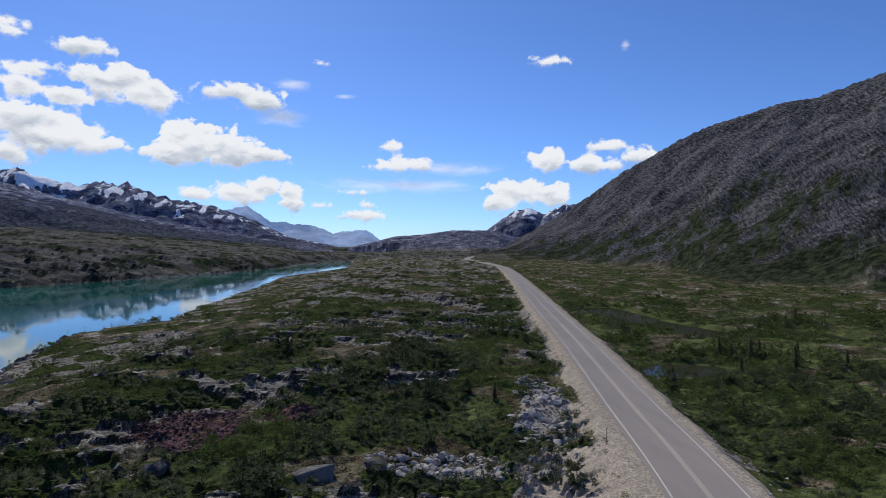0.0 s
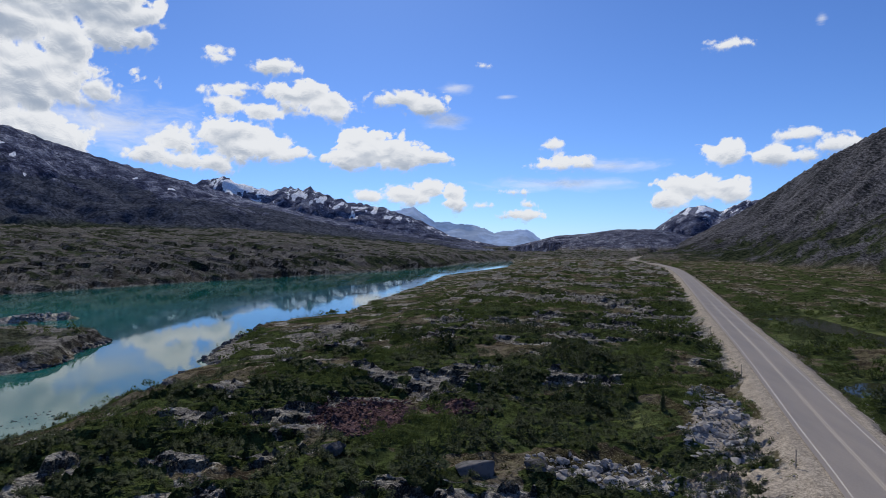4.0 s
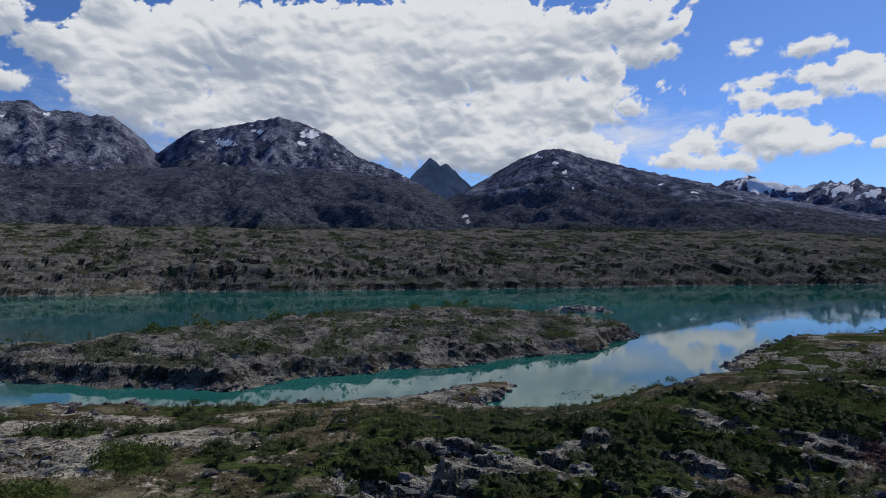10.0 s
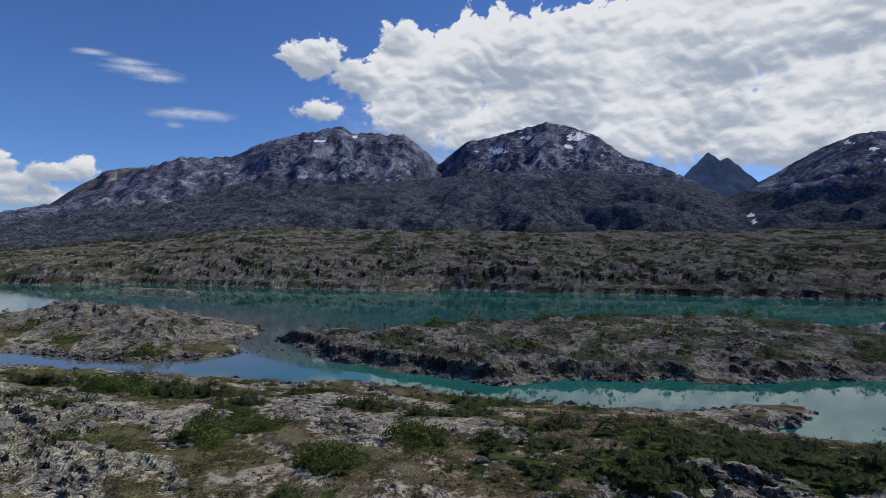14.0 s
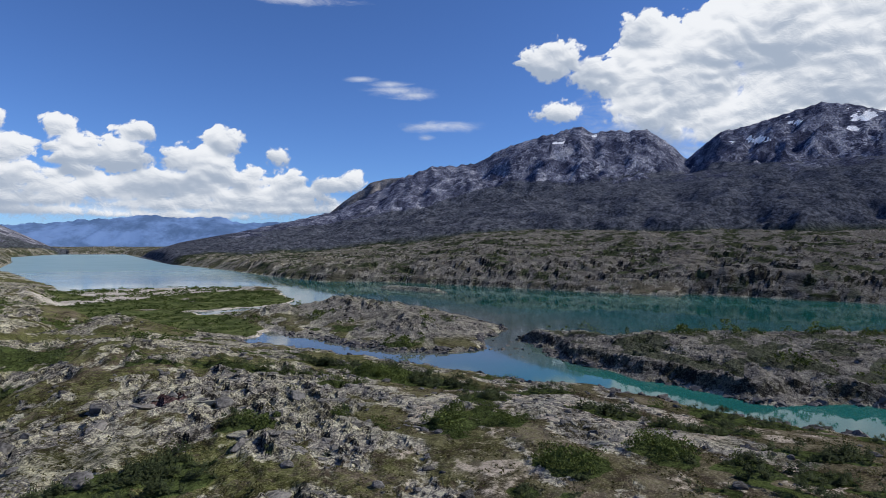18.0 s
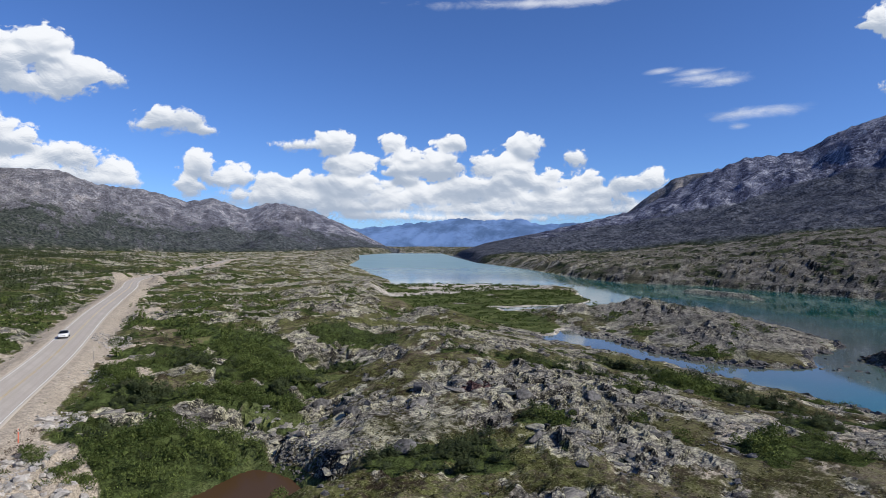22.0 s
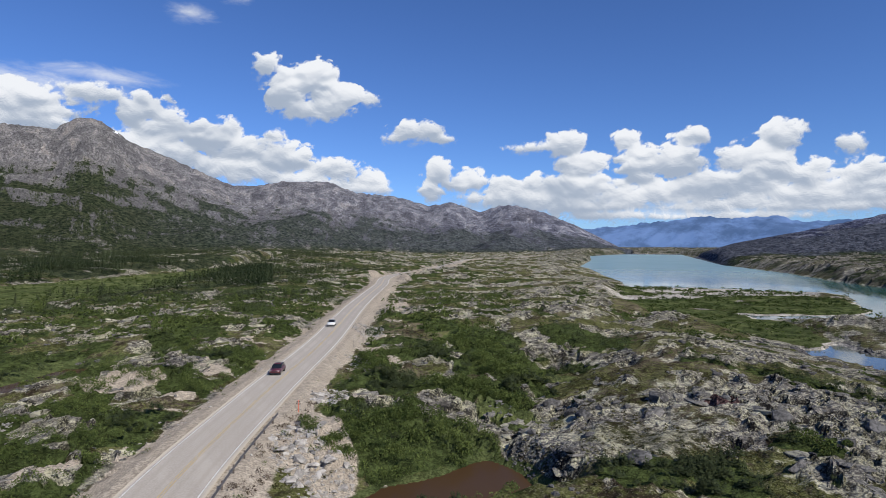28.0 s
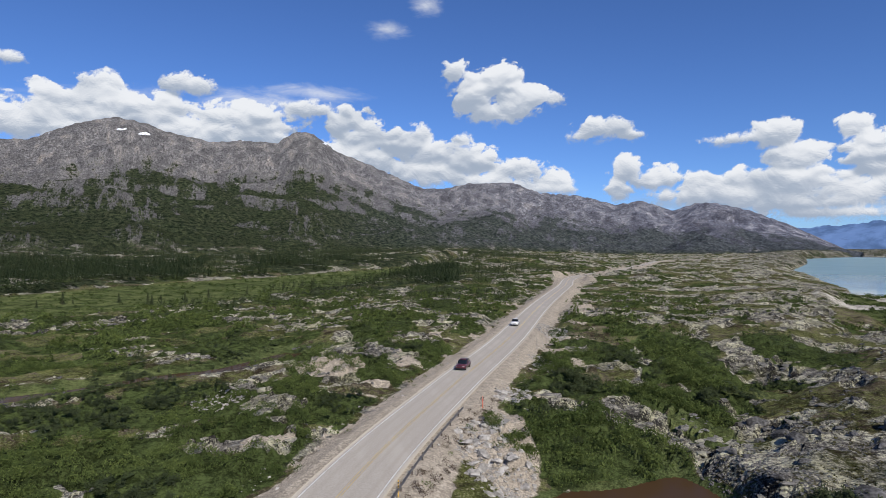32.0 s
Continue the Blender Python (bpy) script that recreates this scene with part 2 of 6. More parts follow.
ISLAND = [(-150, 155), (-129, 112), (-132, 90), (-128, 72), (-132, 52), (-132, 32), (-128, 17), (-136, 3), (-149, -13), (-157, -24),
          (-190, -44), (-194, -31), (-193, -16), (-204, -3), (-214, 30), (-226, 62), (-231, 90), (-222, 134), (-200, 140), (-173, 155)]
ISLETS = [[(-220, 165), (-214, 166), (-205, 180), (-201, 190), (-207, 191), (-214, 180)],
          [(-380, -190), (-372, -180), (-352, -132), (-356, -128), (-366, -140), (-384, -178)]]
FAR_WATER = [(-185, 1480), (-235, 1560), (-245, 1950), (-185, 1900)]
PONDS = [(-2.75, [(39, 121), (40, 114), (50, 115), (59, 119), (57, 126), (46, 128)]),
         (-2.75, [(50, 245), (60, 205), (70, 163), (80, 168), (84, 175), (76, 195), (70, 244)]),
         (-2.75, [(104, 182), (96, 163), (103, 156), (112, 158), (112, 172)]),
         (-2.75, [(74, -90), (64, -97), (55, -106), (46, -114), (37, -118), (22, -136), (18, -140), (32, -139), (42, -120), (50, -115), (60, -105), (77, -93)]),
         (-4.6, [(-12, -62), (-20, -57), (-32, -55), (-33, -63), (-31, -69), (-24, -66), (-16, -65)])]
MEADOW = [(190, -281), (154, -378), (22, -592), (-60, -800), (-30, -640), (20, -450), (47, -358), (100, -245), (131, -194), (220, -150)]
DELTA = [(-169, -232), (-160, -193), (-158, -150), (-160, -124), (-174, -129), (-190, -150), (-216, -196), (-246, -178), (-278, -186),
         (-305, -215), (-346, -294), (-270, -365), (-220, -300)]
ROAD = spline([(-1000, -1600), (-740, -1290), (-560, -1100), (-390, -930), (-285, -735), (-200, -572), (-116, -431), (-82, -330), (-47, -225), (-22, -143), (-5, -93), (7, -53), (17, 0),
               (24, 53), (27, 87), (32, 145), (38, 228), (46, 334), (58, 504), (64, 656), (58, 780), (44, 900), (50, 1150), (120, 1600)], 4.0)
ROAD_HALF = 4.1


def road_height(along):
    return 0.0 * along


def polar(v):
    return np.array([a for a, _ in v], float), np.array([b for _, b in v], float)


# Each range: how far its foot and its crest lie (by bearing), and how high the crest stands over the eye's level, in degrees.
RANGES = {
    "near_mountain": dict(foot=[(-70, 330), (-36, 340), (-25, 500), (-15, 850), (-5, 1300)], crest=[(-90, 900), (-36, 1000), (-20, 1300), (-12, 1600), (-4, 1900)],
                          power=1.35, rough=0.10, rise=[(-110, 8), (-60, 13.5), (-36.5, 13.3), (-33.7, 12.5), (-31.8, 12.0), (-29.6, 11.9), (-26, 11.0), (-23.7, 10.4), (-21.4, 9.4),
                                (-19.8, 8.5), (-16.6, 6.8), (-14.1, 5.0), (-11.5, 3.2), (-8.9, 1.7), (-6.3, 0.3), (-4, -1)]),
    "valley_hill": dict(foot=[(-10, 1500), (10, 1700)], crest=[(-10, 2300), (10, 2600)], power=1.0, rough=0.10,
                        rise=[(-12, 0.5), (-6.8, 0.9), (-4.6, 1.5), (-0.9, 1.5), (1.9, 1.1), (4.6, 0.9), (8.8, -0.2), (12, -1)]),
    "snow_peaks_ahead": dict(jag=1.5, foot=[(-20, 3400), (0, 3400)], crest=[(-20, 4300), (0, 4300)], power=1.0, rough=0.05,
                             rise=[(-20, 3), (-15, 3.6), (-12.6, 4.0), (-11.5, 3.9), (-9.4, 3.0), (-8.4, 3.6), (-6.8, 3.4), (-4.4, 1.7), (-2, -1)]),
    "glacier_range": dict(jag=2.0, foot=[(8, 2200), (40, 2700)], crest=[(8, 3200), (40, 3800)], power=1.1, rough=0.07,
                          rise=[(8, -1), (10.4, 0.0), (14.5, 0.8), (17.5, 2.3), (20.9, 3.5), (24.6, 4.1), (26.4, 4.6), (27.9, 5.3), (28.5, 5.1), (29.8, 5.3),
                                (31.4, 4.9), (32.9, 5.2), (34.4, 5.5), (35.5, 6.1), (36.6, 5.8), (42, 4)]),
    "dome_mountain": dict(foot=[(10, 1300), (65, 1200)], crest=[(10, 2000), (30, 2200), (55, 2500), (65, 2500)], power=1.15, rough=0.07,
                          rise=[(8, -1), (12.5, 0.0), (17.8, 0.8), (23.2, 1.8), (28.6, 2.9), (34, 4.2), (39.1, 5.6), (44.1, 6.8), (48.7, 8.1), (51.3, 9.0),
                                (53, 9.0), (55, 8.3), (57, 7.2), (59, 6.0), (61.2, 4.8), (63, 3.9), (66, 2)]),
    "patched_mountain": dict(jag=1.3, foot=[(60, 1250), (92, 1300)], crest=[(60, 2000), (66, 2400), (75, 3000), (92, 3100)], power=1.35, rough=0.08,
                             rise=[(57, 1), (61.2, 3.8), (64.4, 5.5), (67.6, 7.2), (70.9, 8.3), (73.2, 10.1), (75.2, 10.9), (78, 11.6), (79.9, 11.1), (81.2, 10.7),
                                   (85.6, 9.8), (88.6, 7.3), (92, 5), (97, -1)]),
    "long_mountain": dict(jag=1.7, foot=[(84, 1300), (130, 1000)], crest=[(84, 3200), (110, 3000), (120, 2400), (130, 1700)], power=1.35, rough=0.09,
                          rise=[(78, -1), (84, 5), (88.1, 7.7), (90, 9.5), (91.9, 10.6), (93.2, 10.4), (94.7, 10.6), (96.3, 10.4), (97.3, 11.1), (101.2, 10.2), (104.5, 9.3),
                                (106.8, 8.0), (109, 7.6), (111.1, 7.6), (113.8, 6.7), (118.1, 4.4), (120.7, 3.2), (125.4, 2.1), (128.9, 1.3), (134, 0.3), (138, -1)]),
    "foothills": dict(foot=[(58, 1250), (130, 1050)], crest=[(58, 1900), (90, 2050), (130, 1700)], power=1.1, rough=0.07,
                      rise=[(57, -1), (60, 2.4), (62.5, 4.2), (65, 5.5), (68, 6.5), (72, 7.0), (78, 7.1), (84, 6.9), (88, 6.5), (92, 6.0), (98, 5.6), (105, 4.6), (112, 3.2), (120, 1.8), (128, 0.2), (132, -1)]),
    "pale_ridge": dict(foot=[(105, 3400), (125, 3400)], crest=[(105, 4000), (125, 4000)], power=1.0, rough=0.05,
                       rise=[(110, 6), (114.9, 6.6), (117, 6.2), (119.7, 4.3), (123, 1.5), (126, -1)]),
    "brown_range": dict(crags=0.35, foot=[(142, 2300), (160, 1700), (180, 900), (215, 620), (300, 500)], crest=[(142, 3300), (160, 3000), (180, 2600), (215, 2200), (300, 1500)], power=1.3, rough=0.08,
                        rise=[(142, -1), (144.4, 0.3), (147.5, 1.9), (150.6, 3.2), (153.3, 3.9), (154.9, 3.8), (156.5, 3.2), (159.2, 4.2), (161.4, 3.8), (164.6, 4.7),
                              (168.4, 5.0), (171, 6.0), (175.1, 5.9), (177.6, 5.4), (179.6, 5.4), (181, 6.0), (184.7, 7.6), (187.7, 8.7), (189.8, 10.2), (191, 10.4),
                              (191.8, 10.2), (193, 9.3), (196.6, 9.3), (198.5, 9.0), (202.2, 9.6), (204.4, 10.3), (206.5, 10.5), (208.5, 9.9), (210.5, 9.1), (212.3, 8.1), (216, 7.8), (250, 7), (290, 9)]),
}
DISTANT = {
    "twin_peak": dict(foot=[(55, 3800), (70, 3800)], crest=[(55, 4400), (70, 4400)], power=1.0, rough=0.04,
                      rise=[(57, 3), (60.2, 5.8), (62.3, 7.7), (62.9, 7.6), (63.9, 8.2), (66, 6.1), (69, 4)]),
    "far_range": dict(foot=[(0, 4000), (30, 4000)], crest=[(0, 4550), (30, 4550)], power=1.0, rough=0.05,
                      rise=[(2, -1), (5.9, 0.5), (7.3, 1.5), (10.4, 1.2), (12, 1.8), (13.5, 2.0), (16.1, 2.2), (18.2, 3.6), (20, 3.2), (24, 2)]),
    "blue_range": dict(foot=[(120, 4100), (150, 4100)], crest=[(120, 4600), (150, 4600)], power=1.0, rough=0.03,
                       rise=[(121, 1.5), (125.9, 2.2), (129, 2.0), (131.1, 2.6), (134.3, 2.4), (137, 2.6), (139.1, 2.3), (142.9, 1.9), (146.1, 1.6), (152, 1.5)]),
}
FAR_EDGE = [(-10, 1100), (8.7, 1147), (10, 1100), (13.6, 956), (15, 815), (18, 640), (20, 690), (30, 550), (40, 485), (50, 430), (61, 395), (76, 385), (90, 405), (98.8, 407),
            (109.5, 455), (115, 490), (122, 498), (126, 597), (130, 778), (135, 1040), (138.4, 2298), (143, 2379), (146, 1264), (147.5, 900), (150, 700)]

# ---- materials ----
MAT = {}


def rough_enough(rough):
    return isinstance(rough, float) and rough >= 0.85


class Nodes:
    """Short hand for building node materials."""

    def __init__(self, name):
        self.mat = bpy.data.materials.new(name)
        self.mat.use_nodes = True
        self.nt = self.mat.node_tree
        self.bsdf = self.nt.nodes["Principled BSDF"]
        MAT[name] = self.mat

    def put(self, socket, value):
        if isinstance(value, bpy.types.NodeSocket):
            self.nt.links.new(value, socket)
        elif isinstance(value, tuple) and len(value) == 3 and socket.type == "RGBA":
            socket.default_value = (*value, 1)
        else:
            socket.default_value = value

    def coords(self, scale=1.0, space="Object", turn=0.0):
        tc = self.nt.nodes.new("ShaderNodeTexCoord")
        turned = self.nt.nodes.new("ShaderNodeMapping")
        turned.inputs["Rotation"].default_value = (0, 0, radians(turn))
        self.nt.links.new(tc.outputs[space], turned.inputs["Vector"])
        mp = self.nt.nodes.new("ShaderNodeMapping")
        mp.inputs["Scale"].default_value = scale if isinstance(scale, tuple) else (scale,) * 3
        self.nt.links.new(turned.outputs[0], mp.inputs["Vector"])
        return mp.outputs[0]

    def noise(self, vector, scale, detail=4.0, rough=0.55, distortion=0.0):
        n = self.nt.nodes.new("ShaderNodeTexNoise")
        self.put(n.inputs["Vector"], vector)
        n.inputs["Scale"].default_value, n.inputs["Detail"].default_value = scale, detail
        n.inputs["Roughness"].default_value, n.inputs["Distortion"].default_value = rough, distortion
        return n.outputs["Fac"]

    def voronoi(self, vector, scale, feature="F1", out="Distance"):
        n = self.nt.nodes.new("ShaderNodeTexVoronoi")
        n.feature = feature
        self.put(n.inputs["Vector"], vector)
        n.inputs["Scale"].default_value = scale
        return n.outputs[out]

    def math(self, op, a, b=0.0, clamp=False):
        n = self.nt.nodes.new("ShaderNodeMath")
        n.operation, n.use_clamp = op, clamp
        self.put(n.inputs[0], a)
        self.put(n.inputs[1], b)
        return n.outputs[0]

    def ramp(self, v, lo, hi, a=0.0, b=1.0):
        n = self.nt.nodes.new("ShaderNodeMapRange")
        n.interpolation_type = "SMOOTHSTEP"
        self.put(n.inputs["Value"], v)
        for k, q in (("From Min", lo), ("From Max", hi), ("To Min", a), ("To Max", b)):
            self.put(n.inputs[k], q)
        return n.outputs["Result"]

    def mix(self, f, a, b):
        n = self.nt.nodes.new("ShaderNodeMixRGB")
        self.put(n.inputs[0], f)
        self.put(n.inputs[1], a)
        self.put(n.inputs[2], b)
        return n.outputs[0]

    def attribute(self, name):
        n = self.nt.nodes.new("ShaderNodeAttribute")
        n.attribute_name = name
        s = self.nt.nodes.new("ShaderNodeSeparateColor")
        self.nt.links.new(n.outputs["Color"], s.inputs[0])
        return s.outputs[0], s.outputs[1], s.outputs[2], n.outputs["Alpha"]

    def bump(self, height, strength, distance):
        n = self.nt.nodes.new("ShaderNodeBump")
        n.inputs["Strength"].default_value, n.inputs["Distance"].default_value = strength, distance
        self.put(n.inputs["Height"], height)
        self.nt.links.new(n.outputs[0], self.bsdf.inputs["Normal"])

    def done(self, colour, rough=0.8, metal=0.0, spec=0.5):
        self.put(self.bsdf.inputs["Base Color"], colour)
        self.put(self.bsdf.inputs["Roughness"], rough)
        self.put(self.bsdf.inputs["Metallic"], metal)
        self.bsdf.inputs["Specular IOR Level"].default_value = spec
        if metal == 0.0 and rough_enough(rough):
            self.bsdf.inputs["Diffuse Roughness"].default_value = 0.8 if self.mat.name == "asphalt" else 0.3
        return self.mat


def surface(name, colour, rough=0.8, metal=0.0, grain=0.25, scale=6.0, bump=0.0, spread=0.15, spec=0.5):
    """A worn surface: fine grain, large stains, and a shade of its own for each object."""
    n = Nodes(name)
    c = n.coords()
    fine, broad = n.noise(c, scale, 5), n.noise(c, scale * 0.13, 3)
    info = n.nt.nodes.new("ShaderNodeObjectInfo").outputs["Random"]
    k = n.math("ADD", n.math("MULTIPLY", fine, 0.6), n.math("MULTIPLY", broad, 0.4))
    k = n.math("ADD", n.ramp(k, 0.36, 0.64), n.math("MULTIPLY", n.math("SUBTRACT", info, 0.5), spread * 2), clamp=True)
    dark, light = tuple(q * (1 - grain) for q in colour), tuple(min(0.95, q * (1 + grain)) for q in colour)
    if bump:
        n.bump(fine, bump, 0.05)
    return n.done(n.mix(k, dark, light), rough, metal, spec)


def ground_material():
    n = Nodes("ground")
    c = n.coords()
    rock, veg, grass, gravel = n.attribute("cover_a")
    snow, forest, tan, dark = n.attribute("cover_b")
    red, lichen, sand, mount = n.attribute("cover_c")
    bearing, climb, slab, olive = n.attribute("cover_d")
    mul, add, sub_ = (lambda p, q: n.math("MULTIPLY", p, q)), (lambda p, q: n.math("ADD", p, q)), (lambda p, q: n.math("SUBTRACT", p, q))

    def fall(a_scale, c_scale, skew=0.0):
        v = n.nt.nodes.new("ShaderNodeCombineXYZ")
        n.put(v.inputs[0], mul(add(bearing, add(mul(sub_(n3, 0.5), 9.0), mul(mul(climb, sub_(broad, 0.5)), 60.0))), a_scale))
        n.put(v.inputs[1], add(mul(climb, c_scale), add(mul(bearing, skew), mul(n3, 3.0))))
        return v.outputs[0]

    n1, n2, n3 = n.noise(c, 0.9, 6, 0.65), n.noise(c, 0.16, 5, 0.6), n.noise(c, 0.02, 6, 0.6)
    n4 = n.noise(c, 0.055, 7, 0.68)
    broad = n.noise(c, 0.0016, 2, 0.5)
    speck = n.noise(c, 4.0, 3, 0.7)
    strata = n.noise(n.coords((0.10, 0.42, 0.9), turn=-37.0), 1.0, 8, 0.68, 0.4)
    # heath between the rocks: brown, tan and mossy
    heath = n.mix(n.ramp(n2, 0.38, 0.62), (0.056, 0.043, 0.030), (0.120, 0.099, 0.074))
    heath = n.mix(mul(n.ramp(add(mul(n1, 0.5), mul(n4, 0.5)), 0.40, 0.54), olive), heath, n.mix(n1, (0.042, 0.050, 0.016), (0.098, 0.104, 0.036)))
    heath = n.mix(n.ramp(speck, 0.52, 0.70, 0, 0.6), heath, (0.17, 0.155, 0.115))
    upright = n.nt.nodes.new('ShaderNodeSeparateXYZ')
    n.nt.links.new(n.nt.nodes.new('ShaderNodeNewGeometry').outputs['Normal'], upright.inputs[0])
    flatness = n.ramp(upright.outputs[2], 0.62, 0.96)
    # bare rock: darker where steep, lighter where flat, pale lichen
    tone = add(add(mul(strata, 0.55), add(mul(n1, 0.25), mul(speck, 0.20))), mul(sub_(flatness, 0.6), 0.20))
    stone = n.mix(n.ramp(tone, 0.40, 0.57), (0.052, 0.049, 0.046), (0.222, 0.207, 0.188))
    pale = mul(n.ramp(add(mul(n2, 0.35), add(mul(n1, 0.25), mul(speck, 0.40))), 0.46, 0.58), lichen)
    stone = n.mix(pale, stone, n.mix(n2, (0.29, 0.28, 0.185), (0.38, 0.365, 0.27)))
    crack = n.math('ABSOLUTE', sub_(n.noise(n.coords((0.30, 0.55, 0.55)), 1.0, 4, 0.6, 0.6), 0.5))
    stone = n.mix(n.ramp(crack, 0.0, 0.022, 0.7, 0.0), stone, (0.035, 0.033, 0.032))
    stone = n.mix(n.ramp(n4, 0.50, 0.62, 0.0, 0.45), stone, n.mix(n1, (0.06, 0.062, 0.030), (0.13, 0.125, 0.070)))
    k = n.ramp(add(rock, mul(sub_(add(mul(n1, 0.6), mul(n2, 0.4)), 0.5), 2.2)), 0.36, 0.60)
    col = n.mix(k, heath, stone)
    k = n.ramp(add(veg, mul(sub_(n1, 0.5), 0.8)), 0.40, 0.62)
    col = n.mix(k, col, n.mix(n1, (0.025, 0.036, 0.014), (0.064, 0.082, 0.028)))
    # far shore darkened in colour for the cloud shade on it; dark island rock
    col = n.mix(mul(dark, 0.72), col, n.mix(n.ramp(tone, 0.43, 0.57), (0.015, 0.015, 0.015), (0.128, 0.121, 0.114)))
    # mountain sides: gullies and scree running down, slabs across
    tract = n.nt.nodes.new("ShaderNodeCombineXYZ")
    n.put(tract.inputs[0], add(mul(bearing, 1.0), mul(climb, 1.5)))
    n.put(tract.inputs[1], mul(climb, 9.0))
    patchy = n.noise(tract.outputs[0], 1.0, 9, 0.68, 0.5)
    streak = add(mul(n.noise(fall(0.8, 2.6), 1.0, 8, 0.60, 0.8), 0.34), mul(patchy, 0.66))
    ribs = add(mul(n.noise(fall(1.5, 1.5), 1.0, 8, 0.62, 0.7), 0.58), mul(patchy, 0.42))
    lie = n.nt.nodes.new("ShaderNodeCombineXYZ")
    n.put(lie.inputs[0], add(mul(bearing, 2.2), mul(climb, 22.0)))
    n.put(lie.inputs[1], sub_(mul(climb, 95.0), mul(bearing, 4.4)))
    slabs = add(mul(n.noise(lie.outputs[0], 1.0, 8, 0.62, 0.2), 0.62), mul(n3, 0.38))
    spot = n.nt.nodes.new("ShaderNodeCombineXYZ")
    n.put(spot.inputs[0], mul(bearing, 7.0))
    n.put(spot.inputs[1], mul(climb, 85.0))
    speckle = n.noise(spot.outputs[0], 1.0, 6, 0.66, 0.2)
    # blue of the distant air is mixed straight into this rock colour
    hazed_rock = n.mix(n.ramp(ribs, 0.42, 0.56), (0.032, 0.037, 0.066), (0.150, 0.162, 0.222))
    hazed_rock = n.mix(n.ramp(ribs, 0.52, 0.585, 0, 0.85), hazed_rock, (0.34, 0.35, 0.39))
    warm = n.mix(n.ramp(streak, 0.43, 0.57), (0.108, 0.104, 0.104), (0.192, 0.184, 0.180))
    warm = n.mix(n.ramp(patchy, 0.52, 0.66, 0, 0.6), warm, (0.265, 0.232, 0.200))
    face = n.mix(tan, hazed_rock, warm)
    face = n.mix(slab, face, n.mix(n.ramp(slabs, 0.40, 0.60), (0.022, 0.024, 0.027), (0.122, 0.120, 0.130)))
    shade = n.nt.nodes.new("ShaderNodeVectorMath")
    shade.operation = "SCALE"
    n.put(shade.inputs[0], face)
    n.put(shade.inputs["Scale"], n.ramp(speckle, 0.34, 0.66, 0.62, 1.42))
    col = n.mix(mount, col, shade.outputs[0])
    mottle = n.mix(mount, add(mul(n2, 0.4), mul(n4, 0.6)), add(mul(patchy, 0.6), mul(speckle, 0.4)))
    k = n.ramp(add(forest, mul(sub_(mottle, 0.5), 2.6)), 0.42, 0.56)
    firs = n.mix(n.ramp(n2, 0.35, 0.65), (0.018, 0.026, 0.016), n.mix(n3, (0.052, 0.049, 0.032), (0.044, 0.062, 0.028)))
    # growth on the far slopes, its colour tinted blue-grey for haze
    hazed_slope = n.mix(n.ramp(add(mul(n4, 0.6), mul(n2, 0.4)), 0.42, 0.60), (0.042, 0.049, 0.066), (0.116, 0.124, 0.150))
    col = n.mix(k, col, n.mix(mul(mul(mount, sub_(1.0, tan)), sub_(1.0, slab)), firs, hazed_slope))
    # grass, gravel, scree, sand
    k = n.ramp(add(grass, mul(sub_(n1, 0.5), 0.5)), 0.35, 0.65)
    col = n.mix(k, col, n.mix(n.ramp(add(mul(n2, 0.5), mul(n4, 0.5)), 0.36, 0.62), (0.045, 0.062, 0.024), (0.088, 0.102, 0.040)))
    k = n.ramp(add(gravel, mul(sub_(n1, 0.5), 0.7)), 0.40, 0.60)
    grit = n.mix(n.ramp(speck, 0.30, 0.70), (0.245, 0.210, 0.170), (0.395, 0.348, 0.285))
    grit = n.mix(n.ramp(n2, 0.5, 0.68, 0, 0.6), grit, (0.20, 0.172, 0.138))
    col = n.mix(k, col, grit)
    k = n.ramp(add(red, mul(sub_(n1, 0.5), 0.6)), 0.40, 0.60)
    col = n.mix(k, col, n.mix(n.ramp(n.noise(c, 2.6, 3), 0.35, 0.65), (0.048, 0.027, 0.027), (0.135, 0.088, 0.084)))
    col = n.mix(n.ramp(sand, 0.35, 0.6), col, n.mix(n1, (0.27, 0.25, 0.21), (0.43, 0.405, 0.36)))
    k = n.ramp(add(snow, mul(sub_(n4, 0.5), 0.7)), 0.47, 0.52)
    col = n.mix(k, col, (0.82, 0.84, 0.87))
    still = sub_(1.0, mul(gravel, 0.92))
    h = add(mul(add(mul(n1, 0.6), mul(mul(strata, rock), 1.8)), still), mul(mul(mul(n.ramp(crack, 0.0, 0.06), rock), still), 0.5))
    h = add(h, mul(speck, 0.04))
    h = add(h, mul(mul(speckle, 2.5), mount))
    steep = add(mul(mul(add(mul(streak, tan), mul(ribs, sub_(1.0, tan))), 13.0), sub_(1.0, slab)), mul(mul(slabs, 4.0), slab))
    h = add(h, mul(steep, mount))
    h = add(h, mul(mul(mottle, 6.0), forest))
    n.bump(h, 0.9, 0.7)
    grain = n.nt.nodes.new("ShaderNodeVectorMath")
    grain.operation = "SCALE"
    n.put(grain.inputs[0], col)
    n.put(grain.inputs["Scale"], n.ramp(add(mul(speck, 0.4), add(mul(n1, 0.35), mul(n2, 0.25))), 0.42, 0.58, add(0.52, mul(gravel, 0.30)), add(1.58, mul(gravel, -0.38))))
    n.done(grain.outputs[0], 1.0, spec=0.0)


ground_material()


